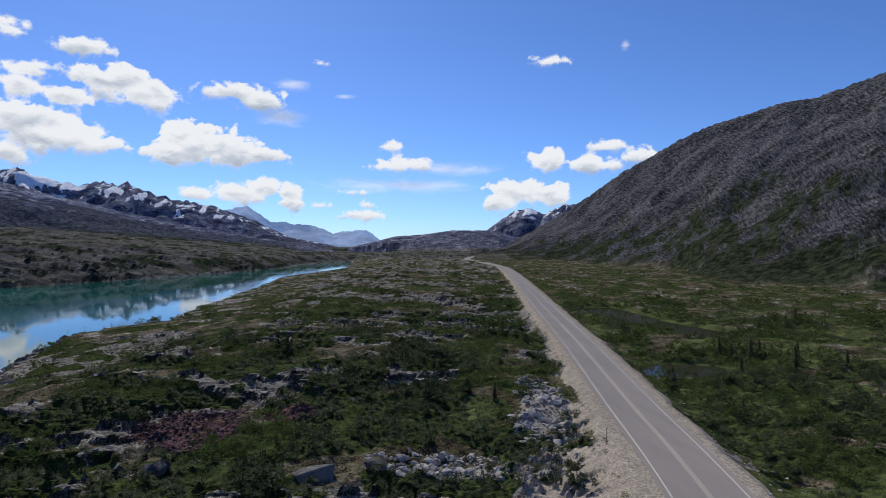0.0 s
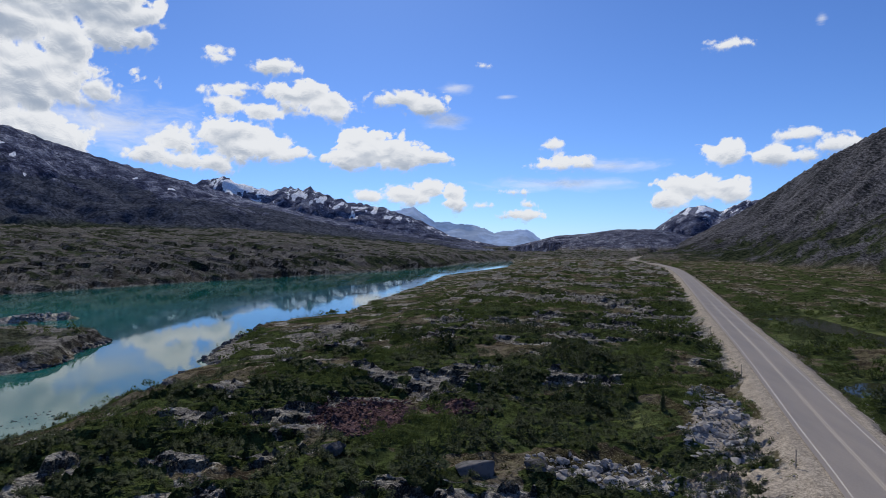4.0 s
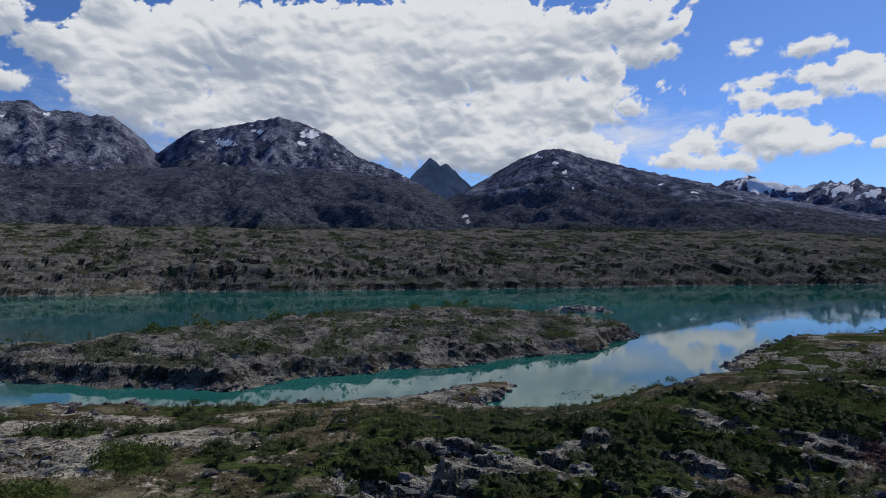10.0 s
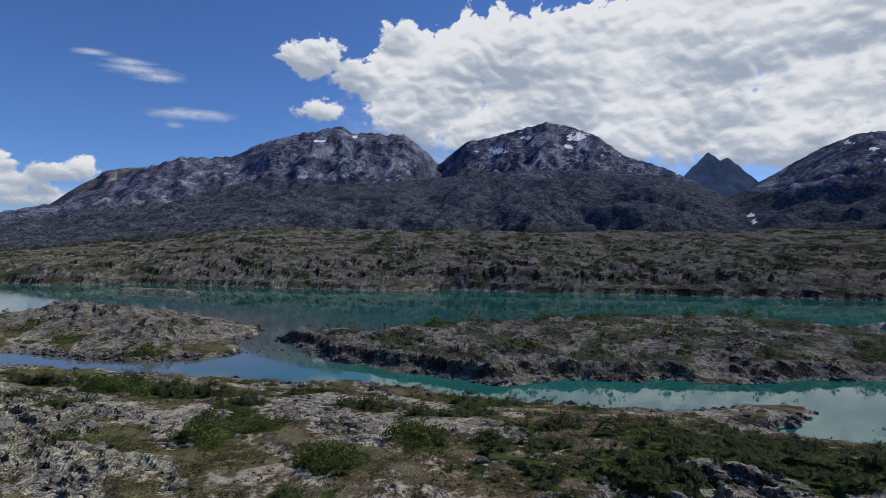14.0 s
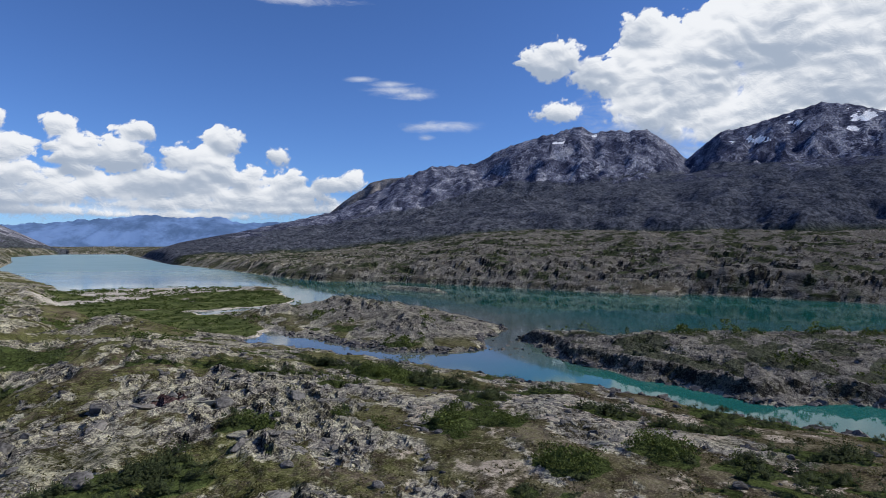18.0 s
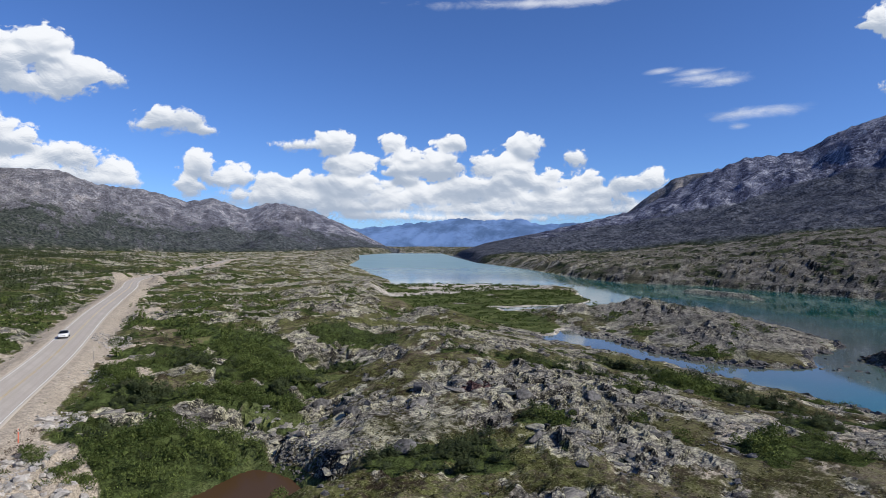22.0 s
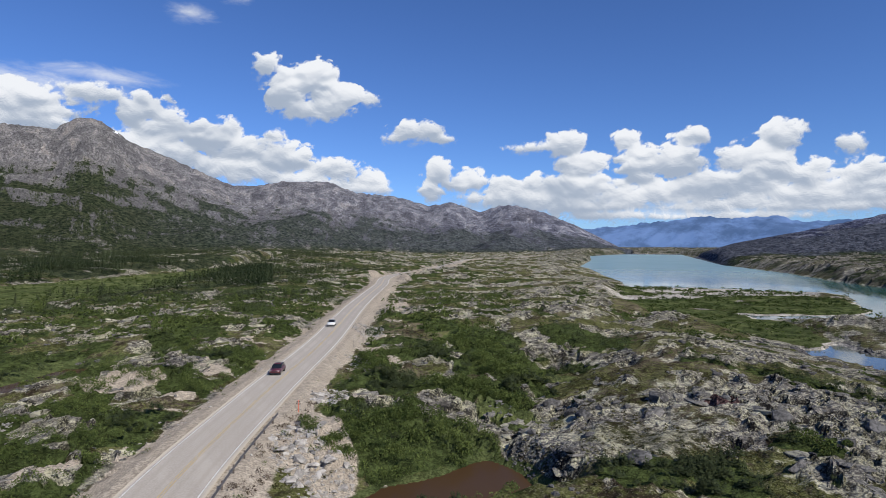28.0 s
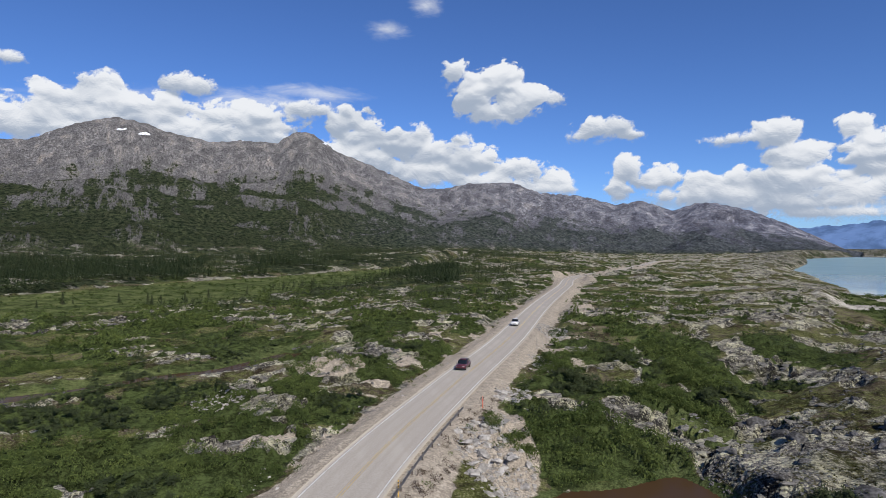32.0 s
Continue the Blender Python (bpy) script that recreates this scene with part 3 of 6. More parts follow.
def water_material(name, deep, shallow, rough):
    n = Nodes(name)
    c = n.coords()
    far = n.noise(n.coords((0.012, 0.006, 1)), 1.0, 3)
    body = n.mix(n.ramp(far, 0.35, 0.65), deep, shallow)
    if name == "water":
        # silt of the shallow channel by the flats
        gap = n.nt.nodes.new("ShaderNodeVectorMath")
        gap.operation = "DISTANCE"
        n.put(gap.inputs[0], c)
        gap.inputs[1].default_value = (-182, -128, -7.5)
        body = n.mix(n.ramp(n.math("ADD", gap.outputs["Value"], n.math("MULTIPLY", n.noise(c, 0.05, 3), 40.0)), 85.0, 150.0, 0.92, 0.0), body, (0.115, 0.125, 0.112))
    n.bump(n.noise(c, 0.55, 3, 0.5), 0.03, 0.08)
    gloss = n.ramp(n.noise(c, 0.02, 3), 0.4, 0.7, rough, rough * 2.2)
    if name == "water":
        # wind-ruffled, milkier arm of the lake
        arm = n.nt.nodes.new("ShaderNodeVectorMath")
        arm.operation = "DISTANCE"
        n.put(arm.inputs[0], c)
        arm.inputs[1].default_value = (-900, -1150, -7.5)
        milky = n.ramp(arm.outputs["Value"], 500.0, 1050.0, 1.0, 0.0)
        body = n.mix(milky, body, (0.15, 0.27, 0.29))
        gloss = n.math("ADD", gloss, n.math("MULTIPLY", milky, 0.30))
    n.bsdf.inputs["IOR"].default_value = 1.33
    n.done(body, gloss, spec=0.5 if name == "water" else 0.06)


water_material("water", (0.008, 0.076, 0.071), (0.018, 0.124, 0.113), 0.03)
water_material("pond_water", (0.062, 0.035, 0.017), (0.090, 0.056, 0.029), 0.12)


def road_material():
    n = Nodes("asphalt")
    c = n.coords()
    across = n.attribute("across")[0]
    fine, patch = n.noise(c, 5.0, 6, 0.7), n.noise(n.coords((0.35, 0.05, 1), turn=-8.0), 1.0, 4)
    col = n.mix(n.ramp(fine, 0.3, 0.7), (0.250, 0.230, 0.208), (0.338, 0.312, 0.284))
    col = n.mix(n.ramp(patch, 0.45, 0.7, 0, 0.5), col, (0.365, 0.338, 0.305))
    # wheel tracks polished darker, dusty edges
    lane = n.math("ABSOLUTE", n.math("SUBTRACT", n.math("ABSOLUTE", across), 1.72))
    track = n.math("SUBTRACT", 1.0, n.ramp(n.math("ABSOLUTE", n.math("SUBTRACT", lane, 0.78)), 0.05, 0.42))
    col = n.mix(n.math("MULTIPLY", track, n.ramp(patch, 0.3, 0.6, 0.10, 0.40)), col, (0.235, 0.215, 0.194))
    col = n.mix(n.ramp(n.math("ADD", n.math("ABSOLUTE", across), n.math("MULTIPLY", fine, 0.8)), 3.9, 4.5), col, (0.40, 0.36, 0.30))
    place = n.nt.nodes.new("ShaderNodeSeparateXYZ")
    n.nt.links.new(c, place.inputs[0])
    dust = n.math("MULTIPLY", n.ramp(place.outputs[1], -20.0, 50.0), n.ramp(patch, 0.25, 0.65, 0.60, 1.0))
    col = n.mix(dust, col, n.mix(fine, (0.375, 0.320, 0.262), (0.465, 0.405, 0.340)))
    n.bump(fine, 0.3, 0.02)
    n.done(col, 0.95, spec=0.04)


road_material()


def paint_material(name, colour):
    """Road paint, worn through; past the rubble greyed in colour for dust and backlight."""
    n = Nodes(name)
    c = n.coords()
    place = n.nt.nodes.new("ShaderNodeSeparateXYZ")
    n.nt.links.new(c, place.inputs[0])
    wear_fade = n.math("MAXIMUM", n.ramp(n.noise(c, 1.6, 6, 0.7), 0.50, 0.64, 0, 0.9), n.ramp(n.math("ADD", place.outputs[1], n.math("MULTIPLY", n.noise(c, 0.06, 3), 60.0)), 0.0, 70.0, 0, 0.88))
    n.done(n.mix(wear_fade, colour, (0.375, 0.335, 0.29)), 0.75)


paint_material("white_paint", (0.62, 0.61, 0.58))
water_material("mere_water", (0.018, 0.022, 0.012), (0.030, 0.032, 0.018), 0.06)
paint_material("yellow_paint", (0.46, 0.34, 0.14))
surface("stone", (0.118, 0.115, 0.113), 0.92, grain=0.55, scale=6.0, bump=0.9, spread=0.25, spec=0.0)
surface("rubble", (0.36, 0.34, 0.315), 0.92, grain=0.35, scale=2.5, bump=0.5, spread=0.3, spec=0.0)
surface("red_stone", (0.14, 0.085, 0.078), 0.92, grain=0.4, scale=2.5, bump=0.5, spread=0.3, spec=0.0)


def leaf_material(name, low, high):
    """Foliage whose shade wanders from clump to clump."""
    n = Nodes(name)
    geo = n.nt.nodes.new("ShaderNodeNewGeometry").outputs["Random Per Island"]
    c = n.coords()
    broad = n.noise(c, 0.10, 3)
    k = n.math("ADD", n.math("MULTIPLY", geo, 0.55), n.math("MULTIPLY", n.ramp(broad, 0.3, 0.7), 0.45))
    col = n.mix(k, low, high)
    n.done(col, 0.8, spec=0.06)
    # light shows through the leaves
    glow, both = n.nt.nodes.new("ShaderNodeBsdfTranslucent"), n.nt.nodes.new("ShaderNodeMixShader")
    n.put(glow.inputs["Color"], n.mix(0.5, col, (0.066, 0.084, 0.022)))
    both.inputs[0].default_value = 0.22
    n.nt.links.new(n.bsdf.outputs[0], both.inputs[1])
    n.nt.links.new(glow.outputs[0], both.inputs[2])
    n.nt.links.new(both.outputs[0], n.nt.nodes["Material Output"].inputs["Surface"])


leaf_material("fir_leaf", (0.026, 0.036, 0.019), (0.078, 0.097, 0.044))
leaf_material("thicket_leaf", (0.014, 0.024, 0.013), (0.048, 0.066, 0.030))
leaf_material("bush_leaf", (0.036, 0.058, 0.017), (0.150, 0.188, 0.056))
leaf_material("sedge_leaf", (0.045, 0.070, 0.020), (0.088, 0.118, 0.034))
leaf_material("heath_leaf", (0.036, 0.036, 0.014), (0.115, 0.105, 0.046))
surface("dark_stone", (0.115, 0.110, 0.108), 0.92, grain=0.45, scale=1.5, bump=0.6, spread=0.2, spec=0.0)


def outcrop_material():
    """Weathered slab: dark split faces, grey tops, yellow-white lichen."""
    n = Nodes("outcrop")
    c = n.coords(1.0, "Object")
    info = n.nt.nodes.new("ShaderNodeObjectInfo").outputs["Random"]
    grain, broad = n.noise(c, 12.0, 6, 0.7), n.noise(n.coords((1.2, 3.5, 3.0)), 1.0, 6, 0.65)
    col = n.mix(n.ramp(n.math("ADD", n.math("MULTIPLY", grain, 0.5), n.math("MULTIPLY", broad, 0.5)), 0.40, 0.60), (0.068, 0.066, 0.065), (0.232, 0.221, 0.206))
    spots = n.math("ADD", n.math("MULTIPLY", n.noise(c, 5.0, 6, 0.72), 0.8), n.math("MULTIPLY", info, 0.2))
    col = n.mix(n.ramp(spots, 0.50, 0.60, 0, 0.8), col, (0.35, 0.34, 0.255))
    n.bump(n.math("ADD", grain, broad), 0.7, 0.10)
    n.done(col, 1.0, spec=0.0)


outcrop_material()
surface("bark", (0.10, 0.075, 0.055), 0.95, grain=0.4, scale=8)

ROAD_PLAN = ROAD[::5]


# ---- the ground: one sheet from under the lens to the horizon ----
def terrain(x, y, fine=True):
    """Height of the ground, and what covers it."""
    r = np.hypot(x, y)
    az = np.degrees(np.arctan2(-x, y))
    az = np.where(az < -110, az + 360, az)
    # lake and islands: how far a place is from the water, positive on land
    land, isle = np.full(x.shape, 900.0), np.full(x.shape, -900.0)
    on = np.flatnonzero((x < 40) & (x > -1750) & (y < 1400) & (y > -2200) & (az > -5) & (az < 160))
    land[on] = -inside_distance(LAKE, x[on], y[on])
    on = np.flatnonzero((r < 330) & (x < -90))
    isle[on] = inside_distance(ISLAND, x[on], y[on])
    rim = fbm(x / 14, y / 14, 3, 60) * 5
    land_n, isle_n = land + rim * np.clip(land / 10 + 1, 0.3, 1), isle + rim * 0.6
    far_r = np.interp(az, *polar(FAR_EDGE))
    beyond = smooth(-30, 25, r - far_r) * smooth(-14, -6, az) * (1 - smooth(146, 152, az))
    over = np.clip(r - far_r, 0, None)
    # large forms
    hill = fbm(x / 120, y / 120, 3, 3) * (3.0 + 4.0 * smooth(200, 500, r))
    near = -0.8 + hill
    near = near + 1.4 * np.exp(-(((x + 62) / 30) ** 2 + ((y + 66) / 28) ** 2))
    near = near - 3.5 * np.exp(-(line_distance([(-18, -62), (-42, -80), (-60, -104), (-86, -124), (-150, -190)], x, y)[0] / 11) ** 2)
    side = smooth(20, 34, x - 0.045 * np.clip(y, 0, 900))
    near = near + side * (-2.0 + hill * 0.45 - near)
    near = near - smooth(700, 1300, r) * 4 * (az < 30)
    rise = (0.25 + 0.75 * smooth(8, 35, az)) * (1 - 0.75 * smooth(104, 126, az))
    bench = 1.0 + (0.062 * np.clip(over, 0, 620) + 5 * smooth(0, 80, over)) * rise + fbm(x / 160, y / 160, 3, 9) * 9 * rise
    flat = near + (bench - near) * beyond
    flat = flat + smooth(250, 900, r) * 14 * smooth(156, 180, az)
    # fine rock forms, laid along the valley
    u, v = (x * 0.80 + y * 0.60), (-x * 0.60 + y * 0.80)
    crag = ridged(u / 34, v / 16, 4, 20) - 0.55
    calm = smooth(66, 80, az) * (1 - smooth(112, 126, az)) * (1 - smooth(105, 135, r))
    small = ridged(u / 7.0, v / 4.2, 3, 30) - 0.55
    rock = smooth(-0.16, 0.30, fbm(x / 34, y / 34, 2, 40) * 0.7 + 0.45 * fbm(u / 11, v / 6, 3, 42) + 0.5 * crag)
    rock = rock * (1 - 0.6 * side * smooth(-20, 20, y))
    rough = crag * (2.4 + 5.5 * beyond) + small * (0.8 + 1.9 * rock) + (ridged(u / 2.3, v / 1.4, 2, 36) - 0.55) * 0.7 * rock * (1 - smooth(120, 260, r))
    tilt = rough + 0.10 * u + 0.04 * v
    step = 1.25 + 1.9 * beyond
    part_step = tilt / step - np.floor(tilt / step)
    ledge = (np.floor(tilt / step) + smooth(0.70, 0.97, part_step)) * step - 0.10 * u - 0.04 * v
    flat = flat + (rough + (ledge - rough) * (0.6 + 0.4 * beyond) * rock) * smooth(8, 44, r) * (1 - 0.65 * calm)
    # mountains round the valley
    mount = np.full(x.shape, -1e3)
    which = np.zeros(x.shape, int)
    lift = np.zeros(x.shape)
    for k, (name, m) in enumerate(RANGES.items()):
        a, e = polar(m["rise"])
        on = np.flatnonzero((az > a[0]) & (az < a[-1]) & (r > 0.8 * np.interp(az, *polar(m["foot"]))))
        if not len(on):
            continue
        X, Y, Rn, An, Fl = x[on], y[on], r[on], az[on], flat[on]
        foot, crest = np.interp(An, *polar(m["foot"])), np.interp(An, *polar(m["crest"]))
        foot = foot * (1 + 0.22 * fbm(X / 150, Y / 150, 3, 88))
        jag = perlin(An * 1.7, An * 0 + k, 5) * 0.16 + perlin(An * 4.3, An * 0 + k, 6) * 0.09
        el = np.interp(An + fbm(X / 420, Y / 420, 3, 86) * 2.0 * np.clip(1 - ((Rn - foot) / (crest - foot)) ** 2, 0, 1), a, e)
        s = np.clip((Rn - foot) / (crest - foot), 0, 1)
        top = CAM_Z + crest * np.tan(np.radians(el + jag * m.get("jag", 1.0) * np.clip(el / 4, 0, 1) * s ** 5))
        bend = fbm(X / 700, Y / 700, 2, 80 + k)
        gully = 0.38 * (ridged(X / 520 + bend, Y / 520 - bend, 4, 50 + k) - 0.62) + 0.42 * smooth(0.25, 0.7, s) * (ridged(An * (0.30 * crest / 2500) + 0.8 * bend, s * 0.7 + bend, 4, 55 + k) - 0.62)
        gully = gully + 0.16 * (ridged(X / 85, Y / 85, 3, 58) - 0.6)
        grit = (crest / 1000) ** 0.8
        craggy = (ridged((X * 0.8 + Y * 0.6) / (38 * grit), (Y * 0.8 - X * 0.6) / (17 * grit), 4, 62 + k) - 0.58) * 3.6 * m.get("crags", 1.0) * grit ** 0.9 / np.maximum(top - Fl, 40)
        body = np.clip(s ** m["power"] + gully * m["rough"] * 5.5 * s * (1 - s ** 3) + craggy * np.sqrt(s) * (1 - s ** 4), 0, 1.02)
        h = np.where(Rn <= crest, np.minimum(Fl + (top - Fl) * body, CAM_Z + (top - CAM_Z) * Rn / crest), top - (Rn - crest) * 0.55)
        win = h > mount[on]
        w = on[win]
        which[w], mount[w], lift[w] = k + 1, h[win], s[win]
    z = np.maximum(flat, mount)
    which = np.where(mount > flat, which, 0)
    # shores
    bank = smooth(0, 26 + 46 * (1 - smooth(36, 50, az)) * (1 - beyond) * smooth(110, 170, r) + 26 * smooth(40, 60, az) * (1 - smooth(150, 165, az)) * (1 - beyond), land_n)
    shore = LAKE_Z + (0.9 + 3.6 * beyond) * smooth(0, 2.5 + 4 * beyond, land_n + crag * 3 * beyond) + 0.05 * np.clip(land_n, 0, 10)
    z = np.where(land_n > 0, shore + (z - shore) * bank, z)
    z = np.where(land_n <= 0, LAKE_Z - np.clip(-land_n * 0.16, 0, 6), z)
    knoll = 2.1 * np.exp(-(((x + 230) / 22) ** 2 + ((y + 112) / 26) ** 2)) + 1.1 * np.exp(-(((x + 188) / 20) ** 2 + ((y + 76) / 14) ** 2))
    z = np.where(land_n > 0, z + (knoll + (crag * 3.4 + small * 2.0) * np.clip(knoll, 0, 1.2) / 1.2) * smooth(0, 7, land_n), z)
    top = LAKE_Z + 0.5 * smooth(0, 1.5, isle_n) + 2.2 * smooth(1.5, 6, isle_n + crag * 4) + 2.4 * smooth(4, 24, isle_n) + (crag * 2.4 + small * 1.6) * smooth(0, 5, isle_n)
    z = np.where(isle_n > -8, np.where(isle_n > 0, np.maximum(top, LAKE_Z + 0.15), np.maximum(z, LAKE_Z + isle_n * 0.25)), z)
    for islet in ISLETS:
        d = inside_distance(islet, x, y) + rim * 0.25
        z = np.where(d > -6, np.maximum(z, LAKE_Z + np.where(d > 0, 0.2 + 2.4 * smooth(-0.5, 4, d) + small * 0.4, d * 0.4)), z)
    d = inside_distance(FAR_WATER, x, y) + rim
    z = np.where(d > 0, LAKE_Z - 1, np.where(d > -60, np.minimum(z, LAKE_Z + 0.5 - d * 0.03), z))
    # flats and ponds
    delta = inside_distance(DELTA, x, y) + rim * 0.5
    k = smooth(-10, 6, delta)
    z = z + k * smooth(-0.5, 1.5, land_n) * (LAKE_Z + 0.45 + np.clip(fbm(x / 18, y / 18, 2, 70), -0.5, 0.5) * 0.5 - z)
    meadow = inside_distance(MEADOW, x, y) + rim
    k = smooth(-18, 8, meadow)
    z = z + k * (-3.4 + crag * 0.3 - z)
    pond = np.full(x.shape, -1e3)
    for level, outline in PONDS:
        d = inside_distance(outline, x, y) + rim * 0.35
        pond = np.maximum(pond, d)
        k = smooth(-9 if level > -4 else -4.5, 0.5, d)
        z = z + k * (level + np.where(d > 0, -0.12 - 0.10 * np.clip(d, 0, 6), 0.10 - 0.09 * d) - z)
    # road bed and its banks
    off, along = np.full(x.shape, 900.0), np.zeros(x.shape)
    on = np.flatnonzero((np.abs(az - 2) < 40) | (np.abs(az) > 140) | (r < 70))
    on = on[r[on] < 1700]
    off[on], along[on] = line_distance(ROAD_PLAN, x[on], y[on])
    bed = road_height(along) - 0.10
    k = 1 - smooth(5.4, 13.5, off + rim * 0.25)
    z = z + k * (bed - np.clip(off - 5.6, 0, 20) * 0.42 - z)
    cover = dict(r=r, az=az, land=land_n, isle=isle_n, rock=rock, crag=crag, small=small, which=which, lift=lift, delta=delta, meadow=meadow,
                 pond=pond, road=off, calm=calm, beyond=beyond, rim=rim)
    return z, cover


def sheet(name, verts, faces, material):
    me = bpy.data.meshes.new(name)
    me.vertices.add(len(verts))
    me.vertices.foreach_set("co", np.ascontiguousarray(verts, np.float32).ravel())
    n = faces.shape[1]
    me.loops.add(faces.size)
    me.loops.foreach_set("vertex_index", np.ascontiguousarray(faces, np.int32).ravel())
    me.polygons.add(len(faces))
    me.polygons.foreach_set("loop_start", np.arange(0, faces.size, n, dtype=np.int32))
    me.polygons.foreach_set("use_smooth", np.ones(len(faces), bool))
    me.update(calc_edges=True)
    me.materials.append(material)
    return new(name, me)


def paint(me, name, columns):
    at = me.attributes.new(name, "FLOAT_COLOR", "POINT")
    at.data.foreach_set("color", np.column_stack(columns).astype(np.float32).ravel())


bearings = np.concatenate([np.arange(-41, 218, 0.225), np.arange(218.5, 318.5, 1.5)])
rings = [0.0, 2.0, 4.0, 7.0, 10.0, 13.0, 16.0, 19.0, 22.0, 25.0, 28.0, 31.0, 34.0, 36.0, 38.0, 40.0]
while rings[-1] < 4790:
    q = rings[-1]
    rings.append(q * (1.0075 if q < 220 else 1.0098 if q < 700 else 1.0092))
rings = np.array(rings[1:])
A, Rr = np.meshgrid(np.radians(bearings), rings)
GXY = (-np.sin(A) * Rr).ravel(), (np.cos(A) * Rr).ravel()
gz, cover = terrain(*GXY)
nr, na = A.shape
ground_co = np.column_stack([GXY[0], GXY[1], gz])
ground_co = np.vstack([ground_co, [[0, 0, gz[:na].mean()]]])
i = np.arange(nr - 1)[:, None] * na
j = np.arange(na)[None, :]
j2 = (j + 1) % na
quads = np.stack([i + j, i + na + j, i + na + j2, i + j2], -1).reshape(-1, 4)
quads = quads[:, ::-1]
hub = np.column_stack([np.full(na, nr * na), j[0], j2[0]])
ground_faces = np.vstack([np.column_stack([quads[:, 0], quads[:, 1], quads[:, 2]]), np.column_stack([quads[:, 0], quads[:, 2], quads[:, 3]]), hub[:, ::-1]])

# plan ellipses: centre, half axes
SHRUB_PATCHES = [(-21, -75, 11, 10), (-29, -72, 5, 7), (-36, -93, 6, 6), (-27, -116, 5, 8), (-52, -106, 8, 12), (-56, -128, 9, 12), (-88, -135, 12, 16), (-44, -92, 6, 8), (-28, -100, 6, 6),
                 (-39, -50, 5, 4), (-45, -44, 4, 3), (-62, -50, 4, 4), (-115, -63, 5, 16), (-108, -42, 5, 9), (-96, -28, 6, 5), (-70, 0, 5, 4), (-79, 17, 4, 6), (-95, -9, 5, 6),
                 (-92, 3, 4, 6), (-74, -26, 5, 4), (-62, -9, 4, 4), (-109, -50, 6, 12), (-47, -47, 5, 4)]
GREEN_PATCHES = [(-73, 33, 10, 10), (-64, 44, 13, 10), (-60, 56, 14, 9), (-60, 23, 7, 7), (-80, 48, 9, 10), (-44, 60, 10, 7), (-20, 72, 9, 7), (-19, 86, 8, 8), (-4, 86, 11, 13), (-49, 91, 11, 8), (-38, 111, 12, 9),
                 (-23, 60, 8, 5), (-8, 76, 7, 7), (6, 130, 8, 18), (21, 124, 4, 8), (43, 104, 12, 12), (53, 86, 14, 10), (66, 128, 8, 12), (84, 160, 12, 12), (53, 178, 8, 14), (-37, 210, 18, 22),
                 (41, 76, 7, 14), (47, 60, 9, 10), (60, 100, 10, 10), (46, -86, 16, 8), (40, -68, 14, 8), (28, -126, 10, 9), (11, -115, 5, 6), (11, -82, 3, 5), (24, -75, 8, 6), (72, -178, 20, 14), (44, -140, 12, 12), (-14, -205, 5, 16), (-60, -140, 9, 12)]
THICKETS = [(47, 153, 6.1, 12.1), (66, 132, 7.7, 13.8), (41, 97, 7.5, 7.9), (82, 122, 7.0, 10.2), (53, 185, 4.5, 13.1), (105, 180, 11.8, 20.5), (48, 128, 5.2, 7.3), (47, 87, 6.6, 6.9), (54, 80, 5.5, 7.4), (32, 83, 3.8, 4.3), (75, 163, 8.5, 10.1), (62, 94, 6.4, 6.0), (-5, 122, 9.3, 13.0), (-1, 94, 8.0, 9.7), (-16, 98, 6.6, 7.7), (-35, 122, 7.2, 7.7), (-21, 153, 8.8, 9.4), (11, 153, 5.8, 9.3), (-47, 136, 5.4, 8.2), (-6, 76, 5.7, 5.5), (-15, 69, 4.0, 3.9), (-18, 58, 4.0, 2.9), (-66, 153, 6.3, 8.7)]
RUBBLE = [(15.5, 94, 4.0, 13), (13, 80, 4.0, 6), (2, 65, 11, 4.0), (-9, -69, 4.5, 10), (-15, -92, 3.0, 5)]
BARE_PATCHES = RUBBLE + [(-32, 76, 8, 10), (6, 90, 4, 8), (-62, -62, 30, 24), (-95, -28, 14, 20), (-82, 6, 12, 14), (-14, 60, 6, 4), (-40, -82, 4, 8)]


def ellipses(patches, x, y):
    best = np.full(np.shape(x), -2.0)
    for cx, cy, a, b in patches:
        best = np.maximum(best, 1 - np.hypot((x - cx) / a, (y - cy) / b))
    return best


